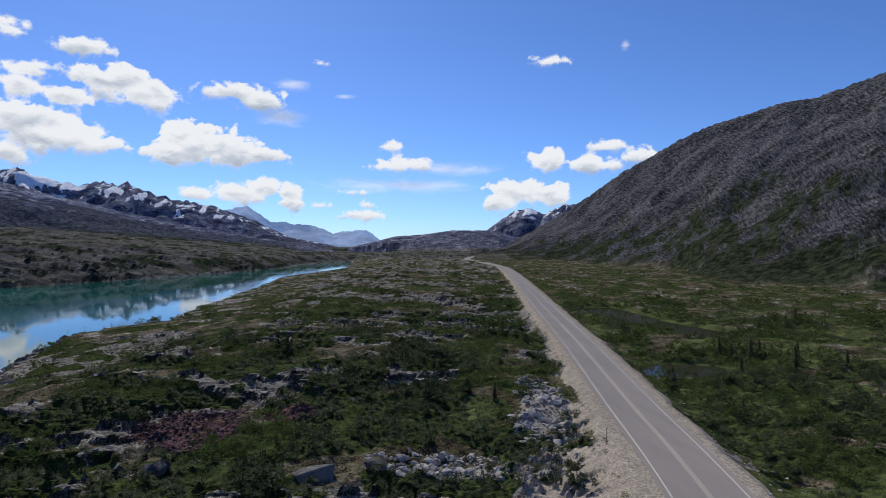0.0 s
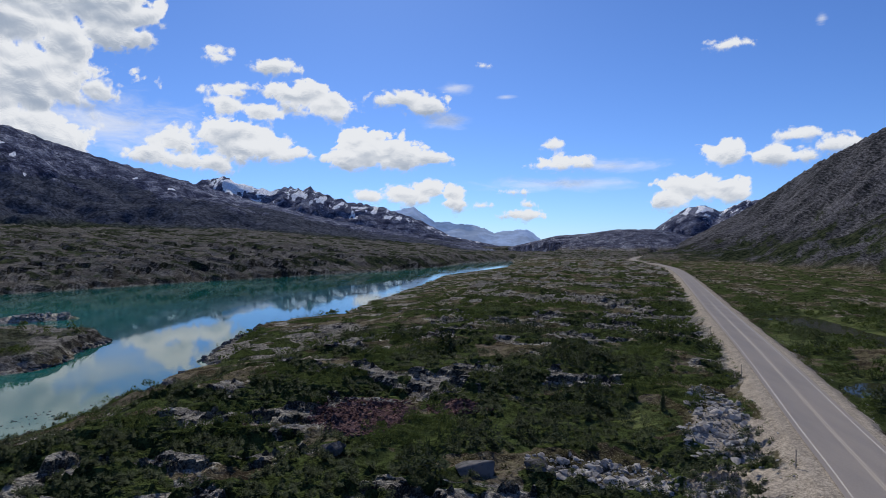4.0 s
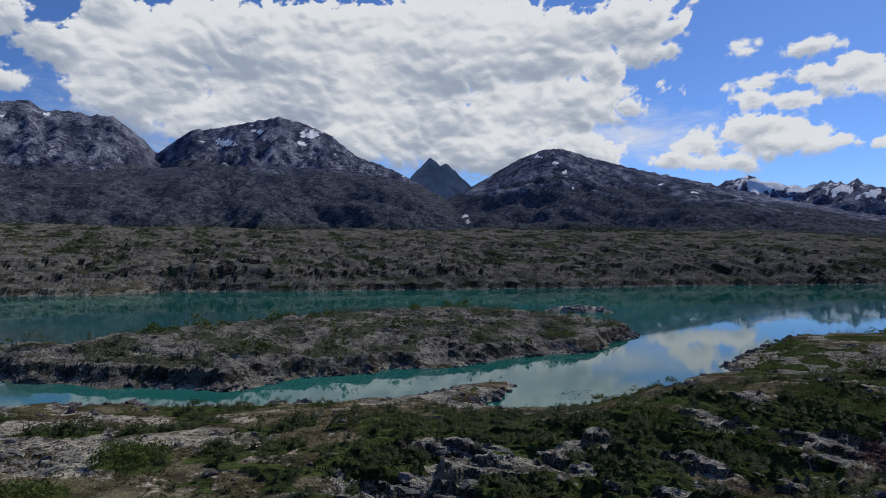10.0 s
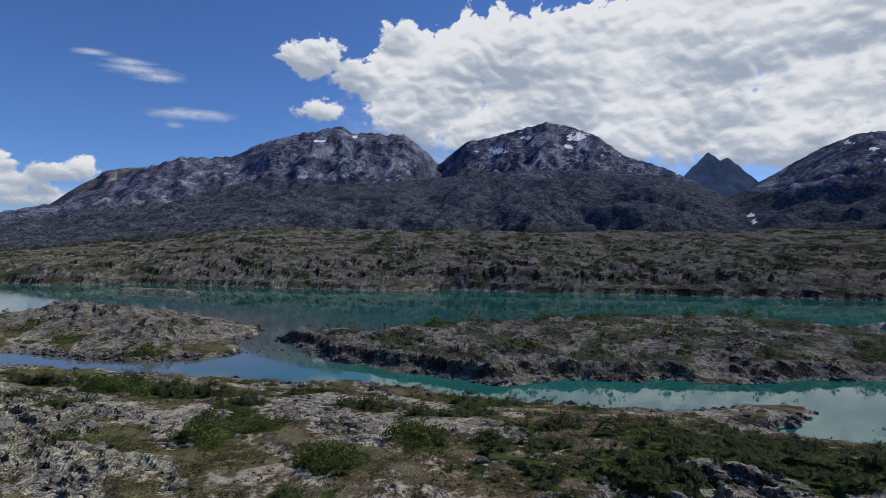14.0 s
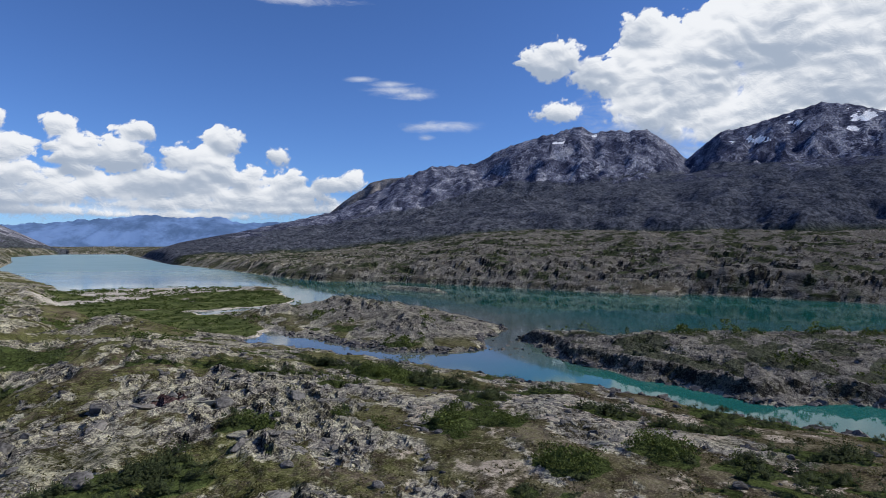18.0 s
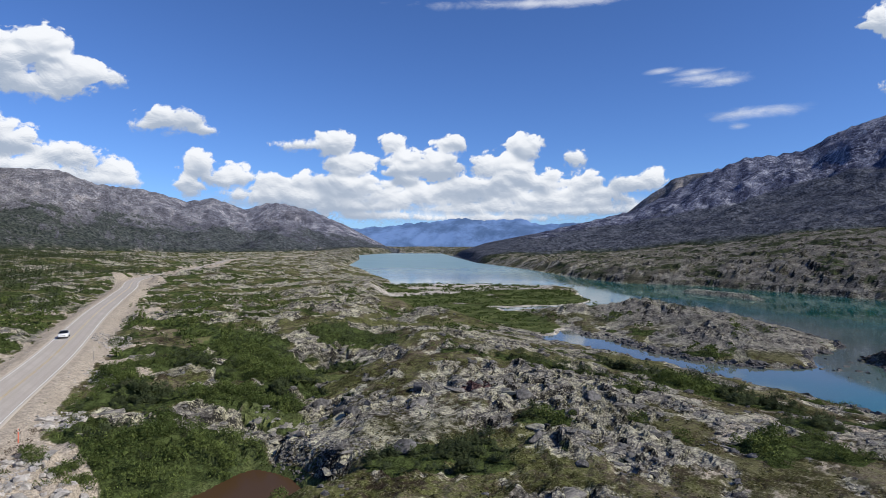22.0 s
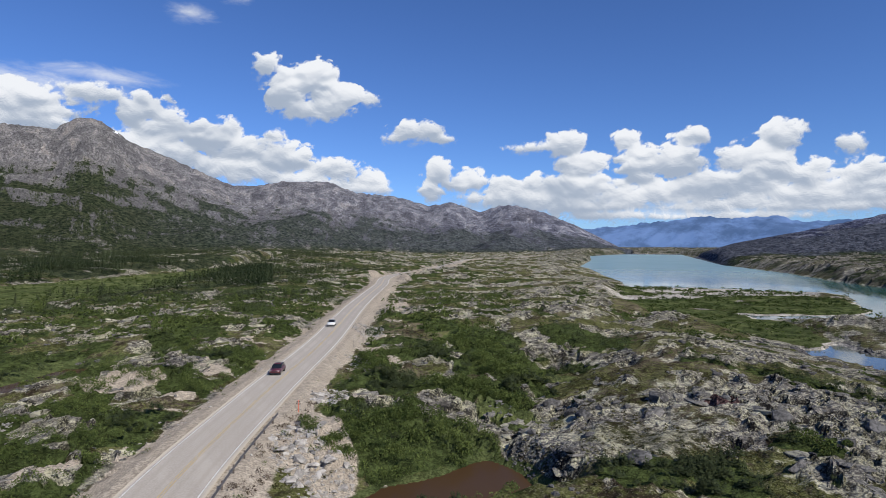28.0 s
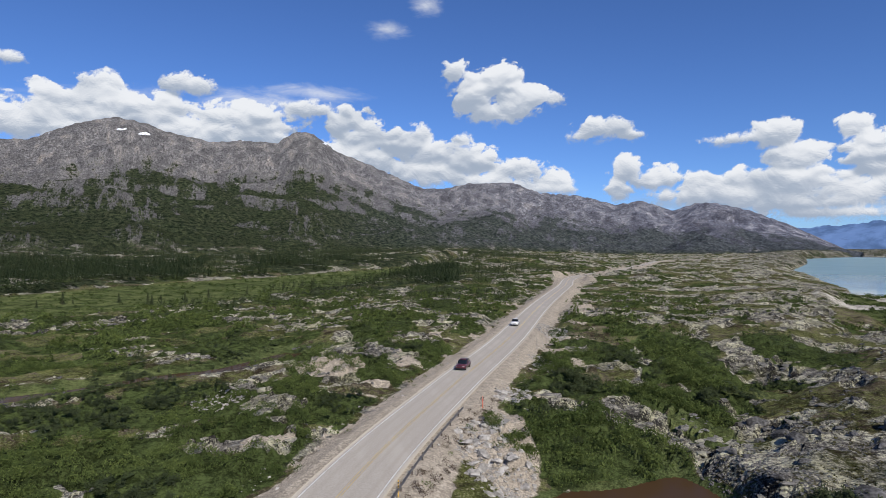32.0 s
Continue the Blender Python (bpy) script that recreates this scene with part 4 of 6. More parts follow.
def greenness(x, y, c):
    """How thick the shrubs stand, 0 to 1."""
    az = c["az"]
    bias = np.interp(az, [-6, -1, 40, 60, 100, 150, 160, 215], [0.12, 0.02, 0.02, -0.03, -0.18, -0.18, 0.05, 0.10])
    v = fbm(x / 17, y / 17, 3, 90) * 0.75 + fbm(x / 5.5, y / 5.5, 2, 95) * 0.32 + bias - 0.10 * c["crag"]
    edge = fbm(x / 4, y / 4, 2, 97) * 0.45
    v = np.maximum(v, ellipses(GREEN_PATCHES, x, y) * 0.8 + edge)
    v = v - np.clip(ellipses(BARE_PATCHES, x, y), 0, 1) * 0.6
    v = np.maximum(v, np.maximum(ellipses(SHRUB_PATCHES, x, y), ellipses(THICKETS, x, y)) * 0.9 + edge)
    v = smooth(0.0, 0.12, v - 2.0 * np.clip(ellipses([(8, 90, 5, 11)], x, y), 0, 1))
    keep = smooth(6.4, 9.5, c["road"] + c["rim"] * 0.5 - 1.5 * (y < 0)) * smooth(0.5, 4, c["land"]) * (1 - smooth(-1.5, 0.5, c["pond"])) * (1 - smooth(-10, -2, c["delta"]) * (fbm(x / 22, y / 22, 2, 99) < 0.16 + 0.004 * np.clip(-x - 160, 0, 60))) * (1 - smooth(-8, 0, c["meadow"]))
    isle = smooth(3, 9, c["isle"]) * (fbm(x / 12, y / 12, 2, 98) > 0.0)
    return np.where(c["isle"] > -4, isle, v * keep) * (c["which"] == 0)


def covers(x, y, z, c):
    """What lies on the ground, as weights for the ground's material."""
    r, az, which, lift = c["r"], c["az"], c["which"], c["lift"]
    names = list(RANGES)
    is_range = lambda *ks: np.isin(which, [names.index(k) + 1 for k in ks])
    mount = (which > 0) * smooth(0.0, 0.12, lift)
    veg = greenness(x, y, c) * (1 - 0.35 * smooth(250, 600, r))
    grass = np.maximum(smooth(-2, 4, c["delta"]) * smooth(-0.3, 0.1, fbm(x / 30, y / 30, 2, 77) + 0.2), smooth(-6, 4, c["meadow"]))
    tarn = (x < -5) & (y < -40)
    grass = np.maximum(grass, np.where(tarn, smooth(-2.0, -0.6, c["pond"]), smooth(-7, -1, c["pond"])) * (c["pond"] < 1))
    wet = smooth(20, 34, x - 0.045 * np.clip(y, 0, 900)) * (y > 40) * (1 - smooth(220, 320, r))
    grass = np.maximum(grass, (which == 0) * wet * smooth(-0.05, 0.2, fbm(x / 30, y / 22, 3, 78) - 0.02))
    grass = np.maximum(grass, smooth(0.1, 0.5, ellipses([(6, 88, 6, 12), (-40, -82, 6, 10), (-30, -72, 5, 8), (-60, -104, 8, 8)], x, y)))
    gravel = (1 - smooth(5.5, 8.4, c["road"] + c["rim"] * 0.4 - 1.6 * (y < 0))) * np.ones_like(x)
    gravel = np.maximum(gravel, smooth(0, 0.4, ellipses([(14, 62, 8, 14), (16, 84, 6, 12), (-10, -74, 6, 16), (-30, -150, 7, 12), (-128, -440, 16, 30), (-60, -230, 7, 30), (16, -112, 8, 9), (-205, -560, 20, 34), (-350, -870, 40, 60), (-105, -400, 14, 50)], x, y)))
    beach = (1 - smooth(0.3, 3.5, np.where(c["isle"] > -3, c["isle"], c["land"]))) * 0.8
    rock = np.clip(c["rock"] * 1.0 + beach * 0.5, 0, 1) * (1 - smooth(0.2, 0.8, grass))
    outcrop = ellipses([(-62, -62, 40, 34), (-95, -28, 30, 40), (-70, 10, 34, 40), (-100, -75, 40, 30), (-222, -105, 44, 50), (-185, -75, 30, 26)], x, y)
    rock = np.clip(rock + smooth(0, 0.5, outcrop) * 0.22, 0, 1)
    rock = rock - 0.12 * smooth(160, 170, az) * (r < 280) - 0.22 * smooth(66, 76, az) * (1 - smooth(112, 124, az)) * (r < 118) + 0.35 * smooth(0, 0.4, ellipses([(-46, -62, 15, 13)], x, y))
    rock = np.clip(rock * (1 - 0.22 * c["calm"]) * (1 - 0.3 * smooth(24, 34, az) * (1 - smooth(64, 72, az)) * (r < 130)), 0, 1)
    rock = np.where((c["land"] < -5) & (c["isle"] < -5), 0.9, rock)
    red = smooth(0.05, 0.4, ellipses([(-32, 76, 8, 10), (-20, 82, 6, 4), (-66, -66, 3, 3)], x, y))
    sand = smooth(-3, 2, inside_distance([(-270, -365), (-306, -395), (-340, -300), (-352, -258), (-322, -258), (-290, -276), (-240, -270), (-200, -278), (-196, -290), (-250, -300)], x, y) + c["rim"] * 0.8)
    sand = np.maximum(sand, (1 - smooth(0.6, 2.5, c["land"])) * (c["delta"] > -6))
    # no sand here: the islet's bare rock borrows its pale colour
    sand = np.maximum(sand, 0.9 * smooth(-0.2, 0.2, ellipses([(-210, 179, 9, 14)], x, y)))
    h = np.degrees(np.arctan2(z - CAM_Z, r))
    line = np.interp(az, [8, 20, 40, 52, 60, 66, 76, 90, 105, 112, 120, 132], [-0.5, 1.0, 4.0, 6.4, 5.0, 5.6, 6.9, 6.6, 6.0, 4.6, 2.4, 0.8])
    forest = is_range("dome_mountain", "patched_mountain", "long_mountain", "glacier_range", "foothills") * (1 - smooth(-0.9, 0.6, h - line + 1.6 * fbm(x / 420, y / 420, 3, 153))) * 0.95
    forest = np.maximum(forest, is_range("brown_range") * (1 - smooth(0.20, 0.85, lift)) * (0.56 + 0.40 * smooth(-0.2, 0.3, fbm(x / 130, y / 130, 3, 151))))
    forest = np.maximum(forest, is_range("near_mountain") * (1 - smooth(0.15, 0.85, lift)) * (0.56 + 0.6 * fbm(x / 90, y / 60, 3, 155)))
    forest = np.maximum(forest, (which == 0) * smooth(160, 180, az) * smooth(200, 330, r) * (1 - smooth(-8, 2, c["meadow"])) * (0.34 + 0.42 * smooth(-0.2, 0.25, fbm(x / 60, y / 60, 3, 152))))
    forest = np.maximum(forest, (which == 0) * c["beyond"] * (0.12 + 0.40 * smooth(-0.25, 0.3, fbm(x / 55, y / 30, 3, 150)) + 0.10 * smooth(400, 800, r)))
    snow = is_range("glacier_range", "snow_peaks_ahead") * smooth(0.40, 0.70, lift) * 0.35
    snow = np.maximum(snow, is_range("patched_mountain") * smooth(0.66, 0.85, lift) * 0.16)
    snow = np.maximum(snow, is_range("long_mountain", "dome_mountain") * smooth(0.8, 1.0, lift) * 0.13)
    snow = np.maximum(snow, is_range("brown_range") * smooth(0.75, 1.0, lift) * (az > 180) * 0.11)
    snow = snow + (0.5 * (ridged(x / 130, y / 130, 3, 66) - 0.66) + 0.5 * fbm(az * 1.6 + h * 0.8, h * 2.2, 4, 68)) * (snow > 0.1)
    # snow patches; the three near bearing 60 stand for a white stream
    for a, e, wa, we in ((75.1, 10.1, 1.1, 0.42), (33.6, 5.0, 1.8, 0.35), (82.5, 9.0, 0.9, 0.3), (79.9, 10.2, 0.6, 0.2), (75.9, 9.3, 0.5, 0.25), (204.0, 9.3, 1.0, 0.12), (-8.3, 3.2, 0.8, 0.35), (53.6, 8.3, 0.5, 0.16), (52.0, 7.7, 0.35, 0.18), (51.1, 6.8, 0.3, 0.25), (50.3, 5.4, 0.4, 0.14),
                         (42.6, 5.5, 0.4, 0.12), (39.9, 4.7, 0.4, 0.12), (60.5, 2.7, 0.35, 0.14), (60.2, 2.2, 0.3, 0.22), (59.9, 1.7, 0.5, 0.16), (99.5, 9.6, 0.9, 0.14), (96.0, 10.1, 0.4, 0.16),
                         (34.6, 5.3, 1.8, 0.6), (32.1, 4.7, 1.3, 0.3), (28.9, 4.6, 0.8, 0.35), (27.0, 4.1, 0.9, 0.3), (24.1, 2.6, 0.8, 0.2), (22.5, 2.1, 0.7, 0.15), (20.6, 2.6, 0.5, 0.25), (206.0, 9.5, 0.6, 0.12), (188.6, 9.4, 0.35, 0.12)):
        snow = np.maximum(snow, 0.9 * smooth(0.0, 0.4, 1 - np.hypot((az - a) / wa, (h - e) / we) + 0.9 * fbm(az * 1.3, h * 4.5, 4, 67)))
    # less tan at the far end leaves more of the painted haze blue
    tan = is_range("brown_range") * np.interp(az, [142, 158, 178, 190], [0.25, 0.45, 0.75, 1.0]) + is_range("pale_ridge") * 0.8 + is_range("valley_hill") * 0.15
    forest = np.maximum(forest, is_range("foothills") * (0.45 + 0.3 * smooth(-0.2, 0.3, fbm(x / 160, y / 160, 3, 154))))
    # cloud shade over the far shore, painted in as darker rock
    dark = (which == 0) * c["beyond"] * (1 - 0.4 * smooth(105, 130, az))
    lichen = np.interp(az, [-40, 20, 60, 110, 150, 215], [0.22, 0.28, 0.35, 0.7, 0.9, 0.75])
    spit = np.maximum(smooth(0, 3, c["isle"]), smooth(-0.1, 0.3, ellipses([(-222, -105, 40, 46), (-188, -76, 28, 24)], x, y)))
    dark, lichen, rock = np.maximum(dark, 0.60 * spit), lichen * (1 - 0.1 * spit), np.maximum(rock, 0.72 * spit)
    gravel = np.maximum(gravel, (y < 0) * smooth(0.08, 0.26, fbm(x / 7, y / 7, 3, 180)) * (1 - smooth(14, 26, c["road"])) * (veg < 0.5) * 0.9)
    gravel = np.maximum(gravel, c["calm"] * (veg < 0.5) * (0.36 + 0.40 * fbm(x / 9, y / 6, 3, 182)))
    olive = np.interp(az, [-40, 30, 60, 90, 130, 215], [0.40, 0.28, 0.22, 0.40, 0.9, 1.0])
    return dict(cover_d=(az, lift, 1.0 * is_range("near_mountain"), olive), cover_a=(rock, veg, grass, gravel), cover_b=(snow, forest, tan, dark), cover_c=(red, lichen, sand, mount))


ground = tagged(sheet("ground", ground_co, ground_faces, MAT["ground"]), "rocky subalpine ground with heath, lichen and bare grey slabs", "ground", kind="structure")

weights = covers(GXY[0], GXY[1], gz, cover)
sharp = np.append((cover["rock"] > 0.66 - 0.26 * cover["beyond"]) & (cover["r"] > 44) & (cover["which"] == 0) & (cover["r"] < 800) & (cover["road"] > 8), False)
ground.data.polygons.foreach_set("use_smooth", ~sharp[ground_faces].any(1))
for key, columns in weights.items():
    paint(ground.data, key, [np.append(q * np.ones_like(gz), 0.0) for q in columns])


# ---- sky backdrop: clouds, far beyond everything else ----
def cloud_material():
    n = Nodes("cloud")
    body, lit, soft, veil_body = n.attribute("cloud")
    c = n.coords(1 / 4850.0)
    mul, add, sub_ = (lambda p, q: n.math("MULTIPLY", p, q)), (lambda p, q: n.math("ADD", p, q)), (lambda p, q: n.math("SUBTRACT", p, q))
    big, mid, small = n.noise(c, 11.0, 4, 0.55), n.noise(c, 42.0, 5, 0.6, 0.6), n.noise(c, 130.0, 5, 0.62, 0.4)
    puff = n.voronoi(c, 75.0, "SMOOTH_F1")
    wob = add(mul(sub_(mid, 0.5), 2.2), add(mul(sub_(small, 0.5), 1.1), mul(sub_(0.45, puff), 0.25)))
    d = add(body, mul(wob, add(0.50, mul(soft, 1.3))))
    crisp = n.ramp(d, -0.05, add(0.34, mul(soft, 2.2)))
    flow = n.noise(n.coords((1 / 4850.0, 1 / 4850.0, 3.2 / 4850.0)), 16.0, 7, 0.64, 0.5)
    veil = mul(n.ramp(add(veil_body, mul(sub_(flow, 0.5), 1.9)), -0.1, 1.3), 0.72)
    alpha = sub_(1.0, mul(sub_(1.0, crisp), sub_(1.0, veil)))
    # heads bright towards the sun, bellies grey, thin rims lit through
    relief = n.nt.nodes.new("ShaderNodeBump")
    relief.inputs["Strength"].default_value, relief.inputs["Distance"].default_value = 0.34, 60.0
    n.put(relief.inputs["Height"], add(mul(mid, 1.1), mul(small, 0.12)))

    def towards(vector, direction):
        v = n.nt.nodes.new("ShaderNodeVectorMath")
        v.operation = "DOT_PRODUCT"
        n.put(v.inputs[0], vector)
        v.inputs[1].default_value = direction
        return v.outputs["Value"]
    facing, upward = towards(relief.outputs[0], TO_SUN), towards(relief.outputs[0], (0, 0, 1))
    behind = n.ramp(towards(c, TO_SUN), 0.0, 0.85)
    k = add(add(mul(facing, 0.22), mul(upward, 0.34)), mul(lit, 0.72))
    k = add(k, mul(behind, sub_(0.62, mul(n.ramp(d, 0.1, 1.6), 0.34))))
    k = add(k, mul(sub_(big, 0.5), 1.35))
    col = n.mix(n.ramp(k, -0.12, 0.82), (0.40, 0.475, 0.60), (0.93, 0.955, 1.0))
    out = n.nt.nodes["Material Output"]
    em, tr, mx = n.nt.nodes.new("ShaderNodeEmission"), n.nt.nodes.new("ShaderNodeBsdfTransparent"), n.nt.nodes.new("ShaderNodeMixShader")
    n.put(em.inputs[0], col)
    em.inputs[1].default_value = 0.94
    n.put(mx.inputs[0], alpha)
    n.nt.links.new(tr.outputs[0], mx.inputs[1])
    n.nt.links.new(em.outputs[0], mx.inputs[2])
    n.nt.links.new(mx.outputs[0], out.inputs["Surface"])
    n.nt.nodes.remove(n.bsdf)
    n.mat.cycles.emission_sampling = "NONE"
    return n.mat


STEP_A, STEP_E = 0.16, 0.125
sky_a = np.concatenate([np.arange(-44, 222, STEP_A), np.arange(222, 316, 3.0)])
sky_e = np.concatenate([np.arange(-1.0, 24, STEP_E), np.arange(24, 34, 1.0)])
SA, SE = np.meshgrid(sky_a, sky_e)
body, bulge, veil_body = np.full(SA.shape, -2.0), np.zeros(SA.shape), np.full(SA.shape, -2.0)
weight = np.full(SA.shape, 1e-6)
light_sum, soft_sum, size_sum = np.zeros(SA.shape), np.zeros(SA.shape), np.zeros(SA.shape)
crg = np.random.default_rng(5)


def puff(a0, e0, r, depth):
    """Adds one rounded head to the cloud relief."""
    j0, j1 = int((a0 - 3 * r + 43) / STEP_A), int((a0 + 3 * r + 45) / STEP_A)
    i0, i1 = int((e0 - 3 * r) / STEP_E), int((e0 + 3 * r + 2) / STEP_E)
    w = (slice(max(i0, 0), max(i1, 0)), slice(max(j0, 0), max(j1, 0)))
    if SA[w].size == 0:
        return
    d = np.hypot(SA[w] - a0, SE[w] - e0) + 0.02
    body[w] = np.maximum(body[w], r - d)
    bulge[w] = np.maximum(bulge[w], np.where(d < r, depth + np.sqrt(np.clip(r * r - d * d, 0, None)), 0))


for name, (veiled, heads) in CLOUDS.items():
    base = 0.34 if name.split("_")[0] in ("valley", "ridge", "lone") else 0.5
    for a0, e0, wa, we in heads:
        u, v = (SA - a0) / wa, (SE - e0) / we
        f = 1 - np.sqrt(u * u + v * v)
        if veiled:
            veil_body = np.maximum(veil_body, f)
            continue
        w = np.exp(np.clip(f, -2, 1) * 7)
        weight, light_sum = weight + w, light_sum + w * np.clip(base + 0.5 * v, -0.1, 1.1)
        size_sum = size_sum + w * min(wa, we)
        soft_sum = soft_sum + w * np.clip(-0.5 * v - 0.1 + 0.25 * (we > 2.5), 0.0, 0.7)
        depth = min(wa, we)
        body = np.maximum(body, np.clip((f + 0.10) * np.where(f > 0, depth, min(depth, 1.2) * 1.6), -2, 3))
        bulge = np.maximum(bulge, 0.8 * min(depth, 2.2) * np.sqrt(np.clip(1 - (1 - np.clip(f, 0, 1)) ** 2, 0, 1)))
        size = min(max(0.62 * min(wa, we), 0.22), 1.5)
        for _ in range(int(3 + 1.5 * wa * we / size ** 2)):
            r = size * crg.uniform(0.5, 1.05)
            q, t = math.sqrt(crg.uniform(0, 1)), crg.uniform(0, 2 * math.pi)
            pa, pe = a0 + max(wa - 0.8 * r, 0.05) * q * math.cos(t), e0 + max(we - 0.8 * r, 0.05) * max(q * math.sin(t), -0.5)
            puff(pa, pe, r, 0.35 * size * (1 - q))
            for _ in range(6):
                t, r2 = crg.uniform(-0.5, math.pi + 0.5), r * crg.uniform(0.28, 0.5)
                puff(pa + 0.82 * r * math.cos(t), pe + 0.82 * r * math.sin(t), r2, 0.35 * r)
def billow(x, y, seed):
    """Rounded heads with sharp clefts between them, about -0.5 to 0.5."""
    total, amp = 0.0, 1.0
    for o in range(4):
        total = total + amp * (np.abs(perlin(x, y, seed + o)) * 2.4 - 0.55)
        x, y, amp = x * 2.03 + 7.3, y * 2.03 - 3.1, amp * 0.55
    return total / 1.6


wx, wy = SA + 0.8 * fbm(SA / 3, SE / 3, 3, 210), SE + 0.6 * fbm(SA / 3, SE / 3, 3, 215)
heap_up = billow(wx / 3.0, wy / 2.2, 200)
local = np.clip(size_sum / weight, 0.35, 2.0)
body = body + (heap_up * 0.72 - 0.02) * local
bulge = bulge + heap_up * 0.40 * local * (body > -0.3)
for _ in range(4):
    bulge[1:-1, 1:-1] = (bulge[1:-1, 1:-1] * 2 + bulge[:-2, 1:-1] + bulge[2:, 1:-1] + bulge[1:-1, :-2] + bulge[1:-1, 2:]) / 6
lit, soft_edge = light_sum / weight, soft_sum / weight
ra_, re_ = np.radians(SA), np.radians(SE)
sky_r = 4890 - 80 * np.clip(bulge, 0, 3)
sky_co = np.stack([-np.sin(ra_) * np.cos(re_), np.cos(ra_) * np.cos(re_), np.sin(re_)], -1).reshape(-1, 3) * sky_r.reshape(-1, 1) + np.array([0, 0, CAM_Z])
ne, nb = SA.shape
i, j = np.arange(ne - 1)[:, None] * nb, np.arange(nb)[None, :]
sky_faces = np.stack([i + nb + j, i + nb + (j + 1) % nb, i + (j + 1) % nb, i + j], -1).reshape(-1, 4)
clouds = tagged(sheet("backdrop", sky_co, sky_faces, cloud_material()), "white fair-weather cumulus and grey cloud banks under a blue sky", "sky", kind="structure")
paint(clouds.data, "cloud", [body.ravel(), lit.ravel(), soft_edge.ravel(), veil_body.ravel()])


# ---- the farthest ranges: blue haze put into their colour and glow ----
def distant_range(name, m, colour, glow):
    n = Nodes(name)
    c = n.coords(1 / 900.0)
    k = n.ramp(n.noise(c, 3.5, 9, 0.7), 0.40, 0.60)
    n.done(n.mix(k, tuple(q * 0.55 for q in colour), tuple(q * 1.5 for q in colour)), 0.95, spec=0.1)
    # air haze imitated by letting the range give off its own blue
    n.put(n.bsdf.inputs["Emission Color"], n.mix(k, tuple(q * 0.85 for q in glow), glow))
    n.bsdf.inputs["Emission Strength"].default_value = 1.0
    a = np.arange(m["rise"][0][0], m["rise"][-1][0], 0.12)
    q = np.linspace(0, 1, 24)
    AA, Q = np.meshgrid(a, q)
    crest, foot = np.interp(AA, *polar(m["crest"])), np.interp(AA, *polar(m["foot"]))
    el = np.interp(AA, *polar(m["rise"])) + (perlin(AA * 0.9, AA * 0, 5) * 0.3 + perlin(AA * 2.6, AA * 0, 6) * 0.12) * Q ** 6
    rr = foot + (crest - foot) * Q
    top = CAM_Z + crest * np.tan(np.radians(el))
    zz = -20 + (top + 20) * np.clip(Q ** 0.9 + (ridged(AA * 0.25 + Q, Q * 1.3 + AA * 0.1, 4, 33) - 0.62) * 0.5 * Q * (1 - Q) * 2, 0, 1)
    co = np.stack([-np.sin(np.radians(AA)) * rr, np.cos(np.radians(AA)) * rr, zz], -1).reshape(-1, 3)
    nq, nb = AA.shape
    i, j = np.arange(nq - 1)[:, None] * nb, np.arange(nb - 1)[None, :]
    f = np.stack([i + j + 1, i + j, i + nb + j, i + nb + j + 1], -1).reshape(-1, 4)
    return tagged(sheet(name, co, f, n.mat), "distant mountain range, pale blue in the haze", "mountain range", kind="structure")


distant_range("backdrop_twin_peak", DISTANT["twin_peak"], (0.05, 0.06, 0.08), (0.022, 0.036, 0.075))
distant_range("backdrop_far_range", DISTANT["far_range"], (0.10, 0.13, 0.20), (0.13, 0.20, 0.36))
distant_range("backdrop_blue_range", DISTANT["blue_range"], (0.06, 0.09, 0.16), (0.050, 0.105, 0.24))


# ---- water ----
def outline_sheet(name, outline, z, material, grow=6.0):
    """A level sheet of water a little larger than its outline: the banks cut it."""
    p = np.array(outline, float)
    bm = bmesh.new()
    vs = [bm.verts.new((x, y, z)) for x, y in p]
    bm.faces.new(vs)
    bmesh.ops.triangulate(bm, faces=bm.faces[:])
    bmesh.ops.recalc_face_normals(bm, faces=bm.faces[:])
    if bm.faces[:][0].normal.z < 0:
        bmesh.ops.reverse_faces(bm, faces=bm.faces[:])
    me = bpy.data.meshes.new(name)
    bm.to_mesh(me)
    bm.free()
    me.materials.append(material)
    return new(name, me)


lake = outline_sheet("lake_water", [(-70, 900), (-60, 400), (-70, 60), (-90, -60), (-130, -150), (-160, -250), (-250, -500), (-900, -1600), (-1600, -2050),
                               (-1650, -1650), (-700, -500), (-480, -100), (-480, 300), (-330, 700), (-300, 1150), (-300, 2000), (-120, 2000), (-120, 1300)], LAKE_Z, MAT["water"])
tagged(lake, "calm milky turquoise lake reflecting the sky", "lake", kind="structure")
for level, outline in PONDS:
    c = np.mean(outline, 0)
    tagged(outline_sheet("pond_water", [tuple(c + (np.array(q) - c) * 1.35) for q in outline], level, MAT["pond_water" if c[1] < 0 else "mere_water"]),
           "still dark brown pond among grass", "pond", kind="structure")


